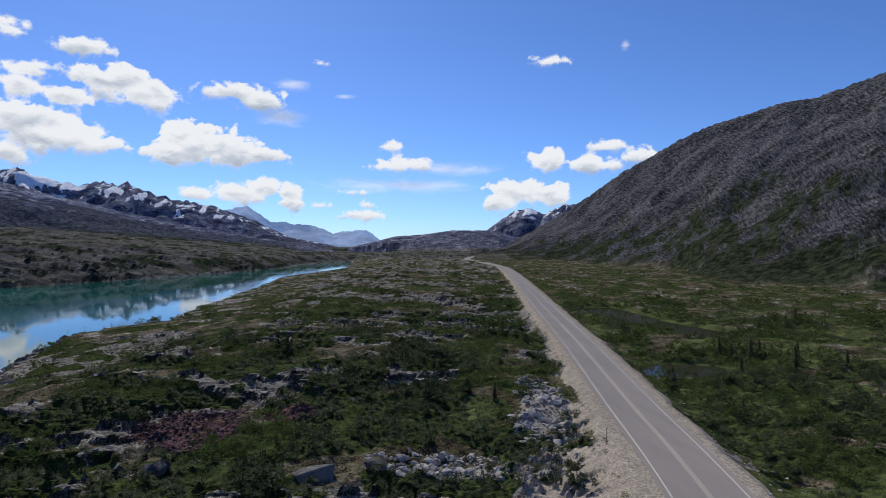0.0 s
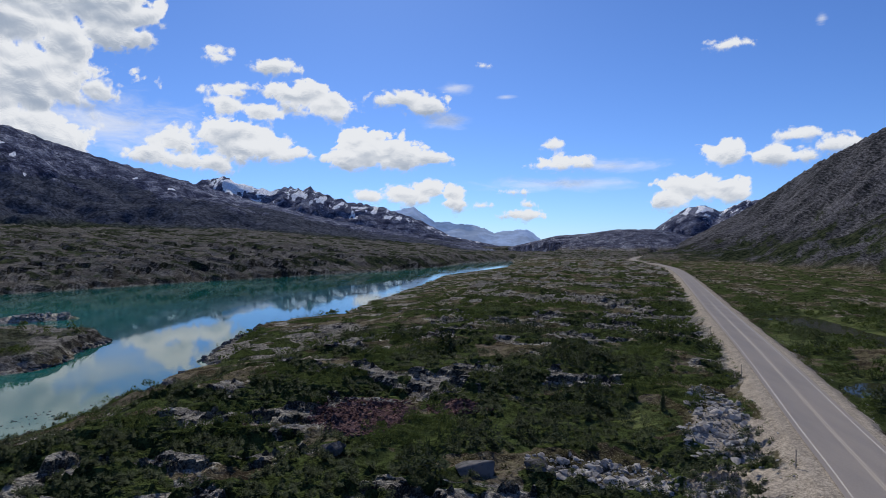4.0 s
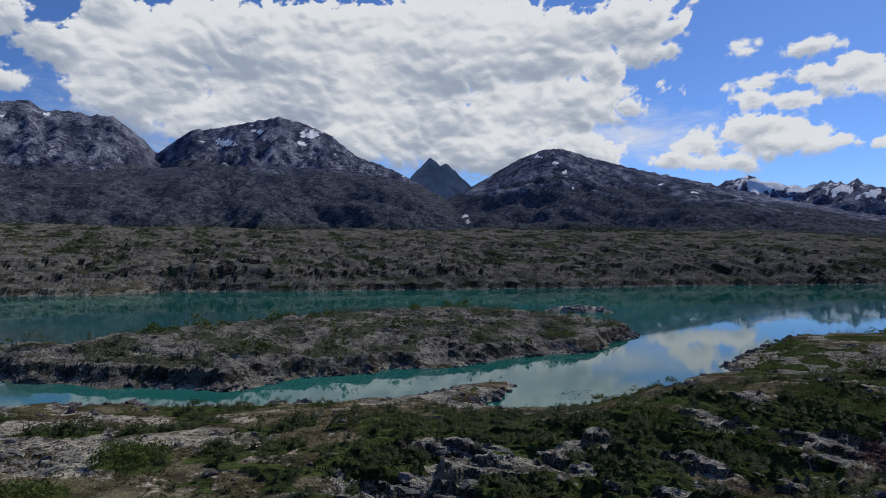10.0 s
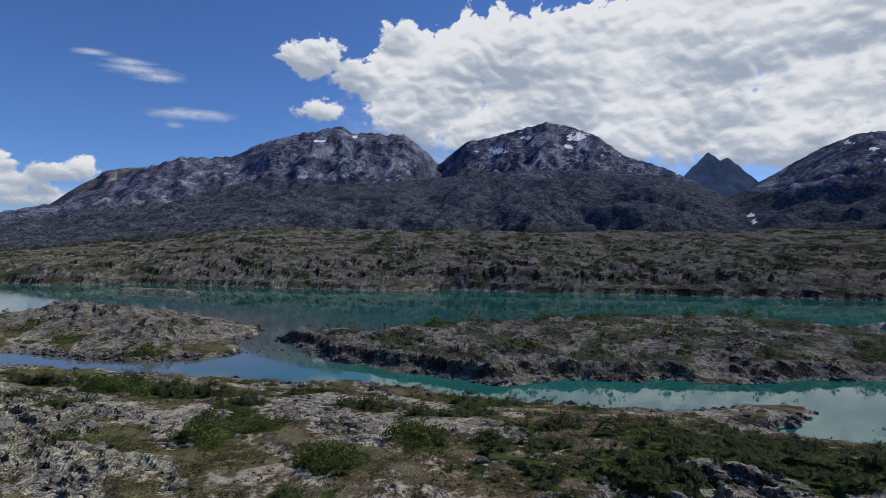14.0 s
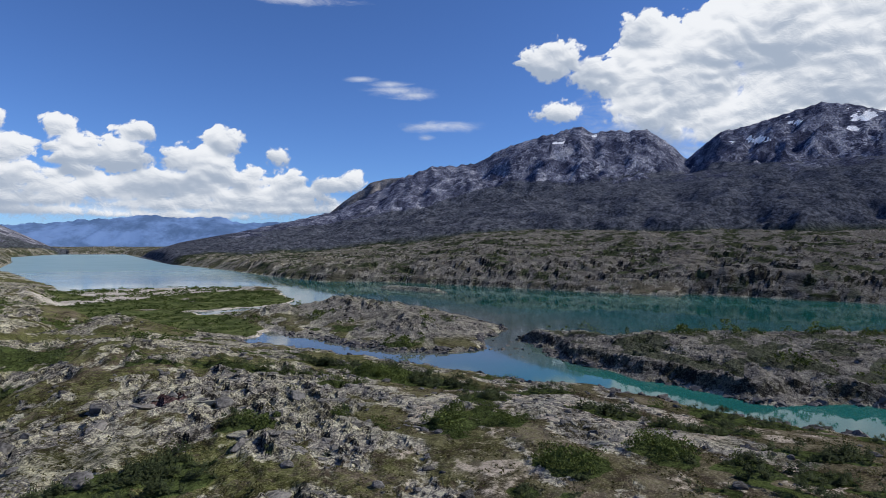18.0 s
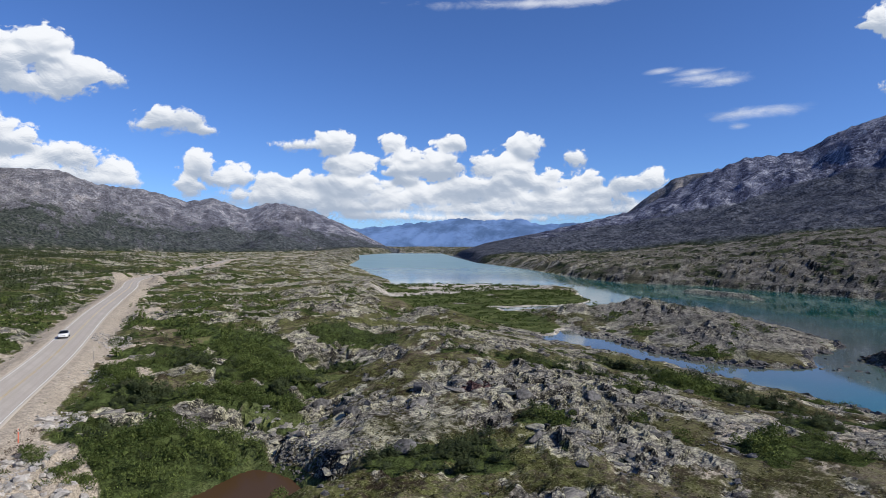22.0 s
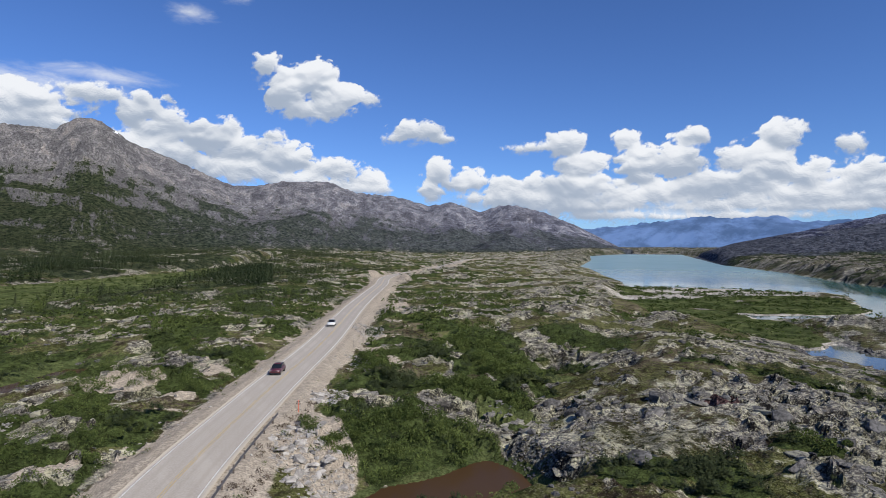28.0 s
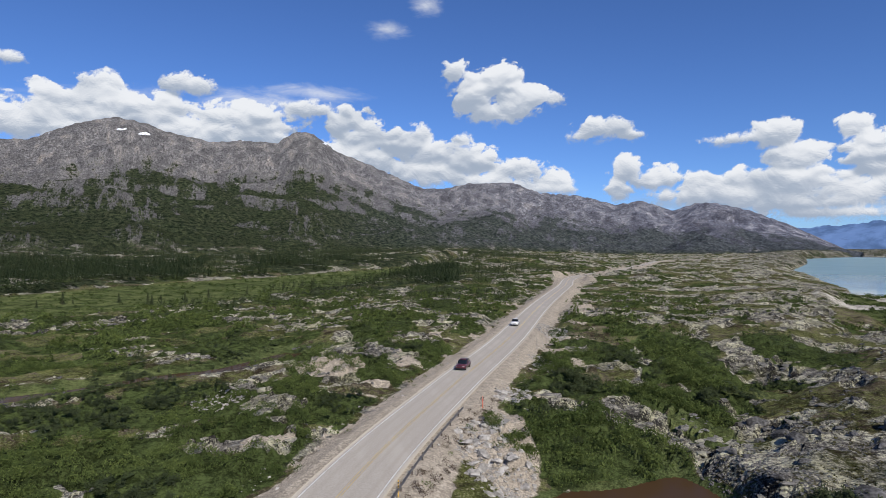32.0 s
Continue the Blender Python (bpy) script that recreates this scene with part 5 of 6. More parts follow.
# ---- road ----
def ribbon(name, line, left, right, z, material, parent=None):
    """A strip along a line of the plan, between two offsets to its left."""
    p = np.array(line, float)
    d = np.gradient(p, axis=0)
    d /= np.hypot(*d.T)[:, None]
    nrm = np.column_stack([-d[:, 1], d[:, 0]])
    zz = np.full((len(p), 1), z)
    cuts = np.linspace(left, right, 1 + max(1, int(abs(left - right) / 0.4)))
    v = np.vstack([np.hstack([p + nrm * q, zz]) for q in cuts])
    n = len(p)
    k = np.arange(n - 1)
    f = np.vstack([np.column_stack([k, k + n, k + n + 1, k + 1]) + j * n for j in range(len(cuts) - 1)])
    ob = sheet(name, v, f, material)
    side = np.repeat(cuts, n)
    paint(ob.data, "across", [side, side, side, np.ones(len(side))])
    if parent:
        ob.parent = parent
    return ob


road = tagged(ribbon("road", ROAD, ROAD_HALF, -ROAD_HALF, 0.03, MAT["asphalt"]), "weathered pale grey two-lane highway", "road", kind="structure")


# ---- small builders ----
def mesh_of(name, verts, faces, material, flat=True):
    me = bpy.data.meshes.new(name)
    me.from_pydata([tuple(v) for v in verts], [], [tuple(f) for f in faces])
    me.materials.append(material)
    if not flat:
        me.polygons.foreach_set("use_smooth", np.ones(len(me.polygons), bool))
    me.update()
    return me


def part(name, bm, material, parent, label=""):
    me = bpy.data.meshes.new(name)
    bm.to_mesh(me)
    bm.free()
    me.materials.append(material)
    ob = new(name, me)
    ob.parent = parent
    if label:
        ob["label"] = label
    return ob


def box(bm, size, at, bevel=0.0, turn=0.0):
    m = Matrix.Translation(at) @ Matrix.Rotation(turn, 4, "Z") @ Matrix.Diagonal((*size, 1))
    vs = bmesh.ops.create_cube(bm, size=1.0, matrix=m)["verts"]
    if bevel:
        es = list({e for v in vs for e in v.link_edges})
        bmesh.ops.bevel(bm, geom=es, offset=bevel, segments=2, affect="EDGES", profile=0.6)


def tube(bm, radius, length, at, axis="Z", sides=12, radius2=None):
    turn = {"Z": Matrix(), "X": Matrix.Rotation(math.pi / 2, 4, "Y"), "Y": Matrix.Rotation(math.pi / 2, 4, "X")}[axis]
    bmesh.ops.create_cone(bm, cap_ends=True, segments=sides, radius1=radius, radius2=radius if radius2 is None else radius2, depth=length, matrix=Matrix.Translation(at) @ turn)


def spike(h, w, whorls, arms, rg):
    """Triangles of one upright fir shoot, h high and w wide."""
    tris = []
    for k in range(whorls):
        q = k / whorls
        z0, reach = h * (0.10 + 0.80 * q), w * (1 - 0.75 * q) * rg.uniform(0.75, 1.2)
        for a in np.arange(arms) * 2 * np.pi / arms + rg.uniform(0, 6):
            a += rg.uniform(-0.3, 0.3)
            d, s = np.array([np.cos(a), np.sin(a), 0]), np.array([-np.sin(a), np.cos(a), 0])
            lift = rg.uniform(-0.02, 0.28) * h
            wide = reach * rg.uniform(0.22, 0.36)
            tris.append([(0, 0, z0 + 0.14 * h), d * reach + s * wide + (0, 0, z0 + lift), d * reach * 0.9 - s * wide + (0, 0, z0 + lift * 0.6)])
    tris.append([(0.10 * w, 0, h * 0.75), (-0.10 * w, 0.04, h * 0.75), (0, 0, h * 1.06)])
    return np.array([[np.asarray(v, float) for v in t] for t in tris])


def fir_tuft(rg, shoots, whorls, arms):
    out = []
    for _ in range(shoots):
        t = spike(rg.uniform(0.75, 1.4), rg.uniform(0.27, 0.42), whorls, arms, rg)
        a, q = rg.uniform(0, 6.3), rg.uniform(0, 0.42) if shoots > 1 else 0
        t = t + np.array([np.cos(a) * q, np.sin(a) * q, -0.12])
        out.append(t)
    return np.concatenate(out)


def leaf_tuft(rg, count, leaf):
    """Triangles of a low rounded bush, one across."""
    out = []
    for _ in range(count):
        a, b = rg.uniform(0, 6.3), np.arccos(rg.uniform(-0.1, 1))
        c = np.array([np.cos(a) * np.sin(b) * 0.5, np.sin(a) * np.sin(b) * 0.5, np.cos(b) * 0.55 + 0.05]) * rg.uniform(0.75, 1.1)
        q = rg.normal(size=(3, 3)) * leaf
        q[:, 2] += np.array([0, 0, leaf * 0.8])
        out.append(c + q)
    return np.array(out)


def scatter(name, templates, where, size, material, rg, squash=None):
    """One mesh of many turned and scaled copies of small triangle sets."""
    pick = rg.integers(0, len(templates), len(where))
    chunks = []
    for k, t in enumerate(templates):
        w, s = where[pick == k], size[pick == k]
        if not len(w):
            continue
        a = rg.uniform(0, 6.3, len(w))
        ca, sa_ = np.cos(a)[:, None, None], np.sin(a)[:, None, None]
        x, y, z = t[None, :, :, 0], t[None, :, :, 1], t[None, :, :, 2]
        tall = rg.uniform(0.75, 1.25, len(w))[:, None, None] if squash is None else squash[pick == k][:, None, None]
        v = np.stack([x * ca - y * sa_, x * sa_ + y * ca, z * tall], -1) * s[:, None, None, None] + w[:, None, None, :]
        chunks.append(v.reshape(-1, 3))
    v = np.concatenate(chunks)
    ob = sheet(name, v, np.arange(len(v)).reshape(-1, 3), material)
    ob.data.polygons.foreach_set("use_smooth", np.zeros(len(ob.data.polygons), bool))
    return ob


def spread(count, r0, r1, a0, a1, rg):
    r = np.sqrt(rg.uniform(r0 * r0, r1 * r1, count))
    a = np.radians(rg.uniform(a0, a1, count))
    return -np.sin(a) * r, np.cos(a) * r


def stone_mesh(name, rg, material, flat=0.7, n=15, worn=True):
    bm = bmesh.new()
    for _ in range(n):
        v = rg.normal(size=3)
        v = v / np.abs(v).max() ** 0.75 / np.linalg.norm(v) ** 0.25 * 0.5
        bm.verts.new((v[0] * rg.uniform(0.8, 1.25), v[1], v[2] * flat))
    got = bmesh.ops.convex_hull(bm, input=bm.verts[:])
    bmesh.ops.delete(bm, geom=list({g for g in got["geom_interior"] + got["geom_unused"] if isinstance(g, bmesh.types.BMVert)}), context="VERTS")
    if worn:
        bmesh.ops.bevel(bm, geom=bm.edges[:], offset=0.02, segments=1, affect="EDGES")
    bmesh.ops.triangulate(bm, faces=bm.faces[:])
    me = bpy.data.meshes.new(name)
    bm.to_mesh(me)
    bm.free()
    me.materials.append(material)
    return me


def triangles_of(me):
    v = np.array([q.co[:] for q in me.vertices])
    return np.array([[v[k] for k in p.vertices] for p in me.polygons])


def height(x, y):
    return terrain(np.atleast_1d(np.asarray(x, float)), np.atleast_1d(np.asarray(y, float)))


rg = np.random.default_rng(11)

# ---- vegetation ----
FIR_NEAR = [fir_tuft(rg, 4, 3, 4) for _ in range(8)]
FIR_MID = [fir_tuft(rg, 2, 2, 4) for _ in range(5)]
BUSH_NEAR = [leaf_tuft(rg, 64, 0.060) for _ in range(5)]
BUSH_MID = [leaf_tuft(rg, 22, 0.13) for _ in range(4)]


def plant(count, r0, r1):
    """Places in the shrub cover between two distances, and how thick it is there."""
    x, y = spread(count, r0, r1, -41, 217, rg)
    z, c = terrain(x, y)
    g = greenness(x, y, c)
    wide = 1.0 if r0 < 100 else 1.7
    clump = perlin(x / (3.6 * wide), y / (3.6 * wide), 110) + 0.40 * perlin(x / (1.4 * wide), y / (1.4 * wide), 111)
    keep = (rg.uniform(0, 1, count) < g) & (z > LAKE_Z + 0.3) & (clump > -0.09)
    z = z + 1.35 * wide * smooth(-0.1, 0.55, clump) * g
    leafy = fbm(x / 30, y / 30, 2, 120) + np.where(c["az"] > 150, 0.14, -0.06) > 0.10
    return np.column_stack([x, y, z])[keep], leafy[keep], g[keep]


spots, leafy, thick = plant(62000, 44, 140)
tall = 1 + 0.8 * smooth(0.0, 0.6, ellipses(SHRUB_PATCHES, spots[:, 0], spots[:, 1]))
order = np.argsort(np.hypot(spots[:, 0], spots[:, 1]))
close = np.zeros(len(spots), bool)
close[order[:4200:26]] = True
rest = ~close
tagged(scatter("fir_mat", FIR_NEAR, spots[rest & ~leafy], rg.uniform(0.55, 1.05, (rest & ~leafy).sum()) * tall[rest & ~leafy], MAT["fir_leaf"], rg, squash=rg.uniform(0.5, 0.9, (rest & ~leafy).sum())), "low dark green mats of stunted fir", "shrub", kind="stuff")
tagged(scatter("willow_scrub", BUSH_NEAR, spots[rest & leafy], rg.uniform(0.7, 1.35, (rest & leafy).sum()) * tall[rest & leafy], MAT["bush_leaf"], rg), "low fresh green willow scrub", "shrub", kind="stuff")
spots2, leafy2, _ = plant(62000, 140, 300)
tagged(scatter("fir_mat", FIR_MID, spots2[~leafy2], rg.uniform(0.8, 1.6, (~leafy2).sum()), MAT["fir_leaf"], rg), "stunted fir mats farther off among rocks", "shrub", kind="stuff")
tagged(scatter("willow_scrub", BUSH_MID, spots2[leafy2], rg.uniform(1.0, 2.0, leafy2.sum()), MAT["bush_leaf"], rg), "willow scrub farther off among rocks", "shrub", kind="stuff")
spots3, leafy3, _ = plant(16000, 300, 620)
tagged(scatter("fir_mat", BUSH_MID, spots3, rg.uniform(1.4, 3.0, len(spots3)), MAT["fir_leaf"], rg, squash=rg.uniform(0.4, 0.7, len(spots3))), "dark scrub on the far shore and valley floor", "shrub", kind="stuff")


def shrub(name, tris, material, label, category):
    """A shrub: stem and crown under an empty at its foot."""
    base = tagged(new(name), label, category)
    crown = new("crown", mesh_of("crown", tris.reshape(-1, 3), np.arange(len(tris) * 3).reshape(-1, 3), material))
    crown.parent = base
    bm = bmesh.new()
    tube(bm, 0.035, 0.5, (0, 0, 0.1), sides=6, radius2=0.015)
    part("stem", bm, MAT["bark"], base)
    return base


kinds = []
for k in range(3):
    t = np.concatenate([fir_tuft(rg, 3, 3, 5) * rg.uniform(0.7, 1) + np.array([*rg.uniform(-0.55, 0.55, 2), 0]) for _ in range(4)])
    kinds.append(shrub("fir_shrub", t, MAT["fir_leaf"], "stunted dark green fir shrub growing between rocks", "shrub"))
for k in range(2):
    t = np.concatenate([leaf_tuft(rg, 130, 0.06) + np.array([*rg.uniform(-0.4, 0.4, 2), 0]) for _ in range(3)])
    kinds.append(shrub("willow_shrub", t, MAT["bush_leaf"], "rounded fresh green willow shrub growing on heath", "shrub"))
for n, k in enumerate(np.flatnonzero(close)):
    src = kinds[rg.integers(3, 5)] if leafy[k] else kinds[rg.integers(0, 3)]
    s = rg.uniform(0.8, 1.4)
    m = Matrix.LocRotScale(Vector(spots[k]), Euler((0, 0, rg.uniform(0, 6.3))), None)
    ob = copy_thing(src, m)
    ob.scale = (s, s, s * rg.uniform(0.8, 1.1))
    ob["group"] = "shrubs on the heath"
for n, src in enumerate(kinds):
    x, y = [(-20, -74), (-26, -78), (-16, -82), (24 - 16, 84), (-44, 60)][n]
    src.location = (x, y, height(x, y)[0][0])
    src["group"] = "shrubs on the heath"


def fir_tree(h):
    """A small spire-shaped fir: trunk and crown of drooping whorls."""
    base = tagged(new("fir_tree"), "small dark spire-shaped fir tree standing in a meadow", "tree", "firs on the flats")
    bm = bmesh.new()
    tube(bm, 0.09, h * 0.95, (0, 0, h * 0.42), sides=7, radius2=0.02)
    part("trunk", bm, MAT["bark"], base)
    tris = []
    for k in range(13):
        q = k / 13
        z, reach = h * (0.10 + 0.86 * q), h * 0.20 * (1 - q) ** 0.8 * rg.uniform(0.75, 1.15) + 0.08
        for a in np.arange(7) * 0.9 + rg.uniform(0, 6):
            d, s = np.array([np.cos(a), np.sin(a), 0]), np.array([-np.sin(a), np.cos(a), 0])
            tip = d * reach * rg.uniform(0.7, 1.1)
            tris.append([(0, 0, z + 0.08 * h), tip + s * reach * 0.3 + (0, 0, z - 0.02 * h), tip - s * reach * 0.3 + (0, 0, z - 0.03 * h)])
    t = np.array([[np.asarray(v, float) for v in q] for q in tris])
    crown = new("crown", mesh_of("crown", t.reshape(-1, 3), np.arange(len(t) * 3).reshape(-1, 3), MAT["fir_leaf"]))
    crown.parent = base
    return base


firs = [fir_tree(5.0), fir_tree(3.4), fir_tree(2.4)]
fir_places = [(100, -262, 0), (128, -262, 0), (76, -300, 1), (150, -242, 1), (176, -236, 1), (118, -280, 2), (60, 120, 1), (66, 128, 0), (62, 134, 1), (70, 132, 1), (72, 122, 0),
              (76, 128, 1), (68, 115, 1), (80, 118, 1), (90, 170, 1), (112, 190, 1), (84, 104, 2), (96, 110, 1), (104, 120, 2), (-118, 215, 2), (-108, 150, 2), (-100, 118, 2), (-136, -40, 2),
              (-140, -60, 2), (-131, -25, 2), (-178, -150, 1), (-190, -170, 2), (-172, -190, 1), (-182, -210, 2), (-200, -225, 2), (-186, -180, 2), (8, 92, 1), (4, 98, 2),
              (111, -255, 0), (114, -258, 0), (108, -257, 1), (148, -256, 0), (151, -260, 1), (145, -258, 2), (79, -357, 0), (74, -362, 0), (70, -366, 0), (64, -371, 0), (60, -368, 1), (84, -352, 1), (58, -374, 1),
              (88, -345, 2), (16, -457, 0), (3, -473, 0), (32, -442, 0), (24, -452, 0), (10, -462, 1), (38, -436, 1), (94, -335, 1)]
for n, (x, y, k) in enumerate(fir_places):
    if height(x, y)[0][0] < LAKE_Z + 0.9:
        continue
    m = Matrix.Translation((x, y, height(x, y)[0][0] - 0.05)) @ Matrix.Rotation(rg.uniform(0, 6), 4, "Z")
    copy_thing(firs[k], m).scale = (rg.uniform(0.85, 1.2),) * 3
for n, f in enumerate(firs):
    x, y = [(99, -288), (88, -313), (130, -352)][n]
    f.location = (x, y, height(x, y)[0][0])

# woods on the flats and lower slopes
WOOD = [spike(1.0, 0.20, 3, 4, rg) for _ in range(4)]
x, y = spread(44000, 230, 900, 165, 217, rg)
z, c = terrain(x, y)
wood = (fbm(x / 70, y / 70, 3, 130) + 0.12 * smooth(300, 480, c["r"]) + 0.08 > 0.13) & (c["meadow"] < -6) & (c["road"] > 14) & (c["pond"] < -4)
wood &= rg.uniform(0, 1, len(x)) < 0.5
wood &= c["lift"] < 0.3
tagged(scatter("fir_wood", WOOD, np.column_stack([x, y, z])[wood], rg.uniform(2.6, 6.0, wood.sum()), MAT["fir_leaf"], rg), "dark open fir wood on the valley side", "wood", kind="stuff")

# a dense belt of firs between the meadow and the valley side
x, y = spread(20000, 320, 640, 176, 217, rg)
z, c = terrain(x, y)
belt = (c["meadow"] < -5) & (c["road"] > 16) & (fbm(x / 45, y / 45, 3, 131) - 0.25 * smooth(430, 620, c["r"]) > -0.12) & (c["lift"] < 0.35)
tagged(scatter("fir_wood", WOOD, np.column_stack([x, y, z])[belt], rg.uniform(3.0, 7.0, belt.sum()), MAT["thicket_leaf"], rg), "dense dark belt of firs along a green meadow", "wood", kind="stuff")

# tall stunted firs standing close together
x, y = np.concatenate([rg.uniform(20, 200, 26000), rg.uniform(-120, 20, 22000)]), np.concatenate([rg.uniform(40, 330, 26000), rg.uniform(50, 230, 22000)])
z, c = terrain(x, y)
ok = (ellipses(THICKETS, x, y) + fbm(x / 4, y / 4, 2, 97) * 0.6 > 0.12) & (c["road"] > 9) & (c["pond"] < -1) & (c["land"] > 2) & (ellipses([(8, 90, 5, 11)], x, y) < 0) & (rg.uniform(0, 1, len(x)) < 0.75)
where = np.column_stack([x, y, z])[ok]
size = (1.2 + 2.2 * smooth(-0.1, 0.45, perlin(x / 5, y / 5, 98))[ok] * smooth(0, 0.5, ellipses(THICKETS, x, y)[ok])) * rg.uniform(0.8, 1.25, len(where))
THICKET = [spike(1.0, 0.30, 4, 5, rg) for _ in range(6)]
tagged(scatter("fir_thicket", THICKET, where, size, MAT["thicket_leaf"], rg), "dense thicket of stunted dark firs on wet ground", "thicket", kind="stuff")

# sedge and low willow on the flats
SEDGE = [leaf_tuft(rg, 12, 0.16) for _ in range(5)]
x = np.concatenate([rg.uniform(-360, -150, 16000), rg.uniform(-70, 225, 14000), rg.uniform(32, 120, 9000)])
y = np.concatenate([rg.uniform(-380, -110, 16000), rg.uniform(-820, -140, 14000), rg.uniform(60, 260, 9000)])
z, c = terrain(x, y)
flat = ((c["delta"] > -3) | (c["meadow"] > -2) | ((x > 30) & (y > 40) & (c["pond"] > -14))) & (c["pond"] < -0.5) & (z > LAKE_Z + 0.15) & (c["road"] > 10)
flat &= fbm(x / 16, y / 16, 3, 170) > -0.02
where = np.column_stack([x, y, z])[flat]
tagged(scatter("sedge", SEDGE, where, rg.uniform(0.5, 1.5, len(where)) * (0.7 + c["r"][flat] / 400), MAT["sedge_leaf"], rg, squash=rg.uniform(0.35, 0.8, len(where))), "low green sedge and willow on the wet flats", "grass", kind="stuff")

# dwarf heath in the open ground close by
HEATH = [leaf_tuft(rg, 9, 0.17) for _ in range(6)]
x, y = spread(34000, 44, 118, -41, 217, rg)
z, c = terrain(x, y)
ok = (c["road"] > 8.5) & (greenness(x, y, c) < 0.5) & (c["rock"] < 0.62) & (c["land"] > 1.5) & (c["pond"] < -0.6) & (c["delta"] < -2) & (fbm(x / 6, y / 6, 2, 185) > -0.12)
ok &= ellipses(BARE_PATCHES, x, y) < 0.7
ok &= rg.uniform(0, 1, len(x)) < 0.75
where = np.column_stack([x, y, z])[ok]
tagged(scatter("dwarf_heath", HEATH, where, rg.uniform(0.25, 0.75, len(where)), MAT["heath_leaf"], rg, squash=rg.uniform(0.4, 0.8, len(where))), "low olive and brown dwarf heath between rocks", "heath", kind="stuff")

# ---- stones ----
stones = [stone_mesh("boulder", rg, MAT["stone"], rg.uniform(0.55, 0.9), 26) for _ in range(8)]
blocks = [stone_mesh("rubble_stone", rg, MAT["rubble"], rg.uniform(0.5, 0.8), 13) for _ in range(6)]
reds = [triangles_of(stone_mesh("red_stone", rg, MAT["red_stone"], 0.6, 9, False)) for _ in range(4)]


def lay(name, meshes, x, y, size, label, category, group, sink=0.25):
    z = height(x, y)[0]
    for k in range(len(x)):
        ob = new(name, meshes[rg.integers(0, len(meshes))])
        ob.location = (x[k], y[k], z[k] + size[k] * (0.32 - sink))
        ob.rotation_euler = (rg.uniform(-0.3, 0.3), rg.uniform(-0.3, 0.3), rg.uniform(0, 6.3))
        ob.scale = (size[k] * rg.uniform(0.85, 1.3), size[k], size[k] * rg.uniform(0.7, 1.1))
        tagged(ob, label, category, group)


# tilted slabs breaking out of the ground, laid along the valley's grain
SLABS = [stone_mesh("flat_rock", rg, MAT["outcrop"], rg.uniform(0.45, 0.7), 14) for _ in range(10)]
x, y = spread(16000, 46, 150, 55, 205, rg)
z, c = terrain(x, y)
ok = (c["rock"] + 0.3 * (ellipses([(-62, -62, 36, 30), (-95, -28, 24, 30), (-80, -90, 26, 22)], x, y) > 0) > np.where(c["az"] < 122, 0.97, 0.62)) & (fbm(x / 15, y / 15, 2, 142) > -0.02) & (c["land"] > 3) & (c["road"] > 13) & (greenness(x, y, c) < 0.15) & (c["delta"] < -6) & (c["pond"] < -1.5) & (c["meadow"] < -6) & (c["isle"] < -5)
x, y, z = x[ok], y[ok], z[ok]
order = np.argsort(np.hypot(x, y) + 30 * rg.uniform(0, 1, len(x)))
SLAB_TRIS = [triangles_of(stone_mesh("slab_chip", rg, MAT["outcrop"], 0.6, 12, False)) for _ in range(8)]
for k in order[:600:3]:
    ob = new("flat_rock", SLABS[rg.integers(0, 10)])
    s = 0.9 + 2.2 * rg.uniform(0, 1) ** 2.2
    ob.location = (x[k], y[k], z[k] - 0.12 * s)
    ob.rotation_euler = (rg.uniform(-0.14, 0.06), rg.uniform(-0.1, 0.1), math.radians(37) + rg.normal() * 0.45)
    ob.scale = (s * rg.uniform(1.0, 1.9), s * rg.uniform(0.6, 1.0), s * rg.uniform(0.45, 0.8))
    tagged(ob, "grey weathered flat rock with pale lichen breaking out of heath", "rock", "flat rocks on the heath")
more = order[1:2200:3]
tagged(scatter("slab_rocks", SLAB_TRIS, np.column_stack([x, y, z])[more], 0.4 + 1.5 * rg.uniform(0, 1, len(more)) ** 2, MAT["outcrop"], rg, squash=rg.uniform(0.4, 0.8, len(more))), "angular grey slabs scattered over bare rock", "rocks", kind="stuff")

# boulders on the open rock
x, y = spread(9000, 46, 150, 40, 160, rg)
z, c = terrain(x, y)
ok = (fbm(x / 12, y / 12, 2, 140) > 0.08) & (c["land"] > 3) & (c["road"] > 12) & (greenness(x, y, c) < 0.3) & (c["delta"] < -6) & (c["pond"] < -2) & (c["isle"] < -5)
x, y = x[ok], y[ok]
lay("boulder", stones, x[:230], y[:230], 0.35 + 1.2 * rg.uniform(0, 1, 230) ** 3.0, "rough grey angular boulder lying on bare rock", "boulder", "boulders on the rock")
lay("boulder", stones, np.array([-30.0, -13.0, -7.0, -60.0, -48.0, -46.0, -68.0, -41.0, -74.0, -50.0]), np.array([62.0, 61.0, 63.0, -72.0, -76.0, -70.0, -58.0, -52.0, -50.0, -86.0]),
    np.array([2.8, 3.4, 2.6, 3.0, 2.8, 2.4, 2.6, 2.6, 2.2, 2.4]), "large dark grey weathered boulder half buried in heath", "boulder", "boulders on the rock", 0.3)
STONES = [triangles_of(stone_mesh("loose_stone", rg, MAT["stone"], rg.uniform(0.5, 0.9), 11, False)) for _ in range(8)]
x, y = spread(30000, 44, 240, -41, 217, rg)
z, c = terrain(x, y)
ok = (c["road"] > 9) & (greenness(x, y, c) < 0.25) & (c["delta"] < -6) & (c["pond"] < -1) & (c["meadow"] < -4) & (z > LAKE_Z - 0.25) & ((c["rock"] > 0.45) | (np.abs(np.where(c["isle"] > -3, c["isle"], c["land"])) < 2.2))
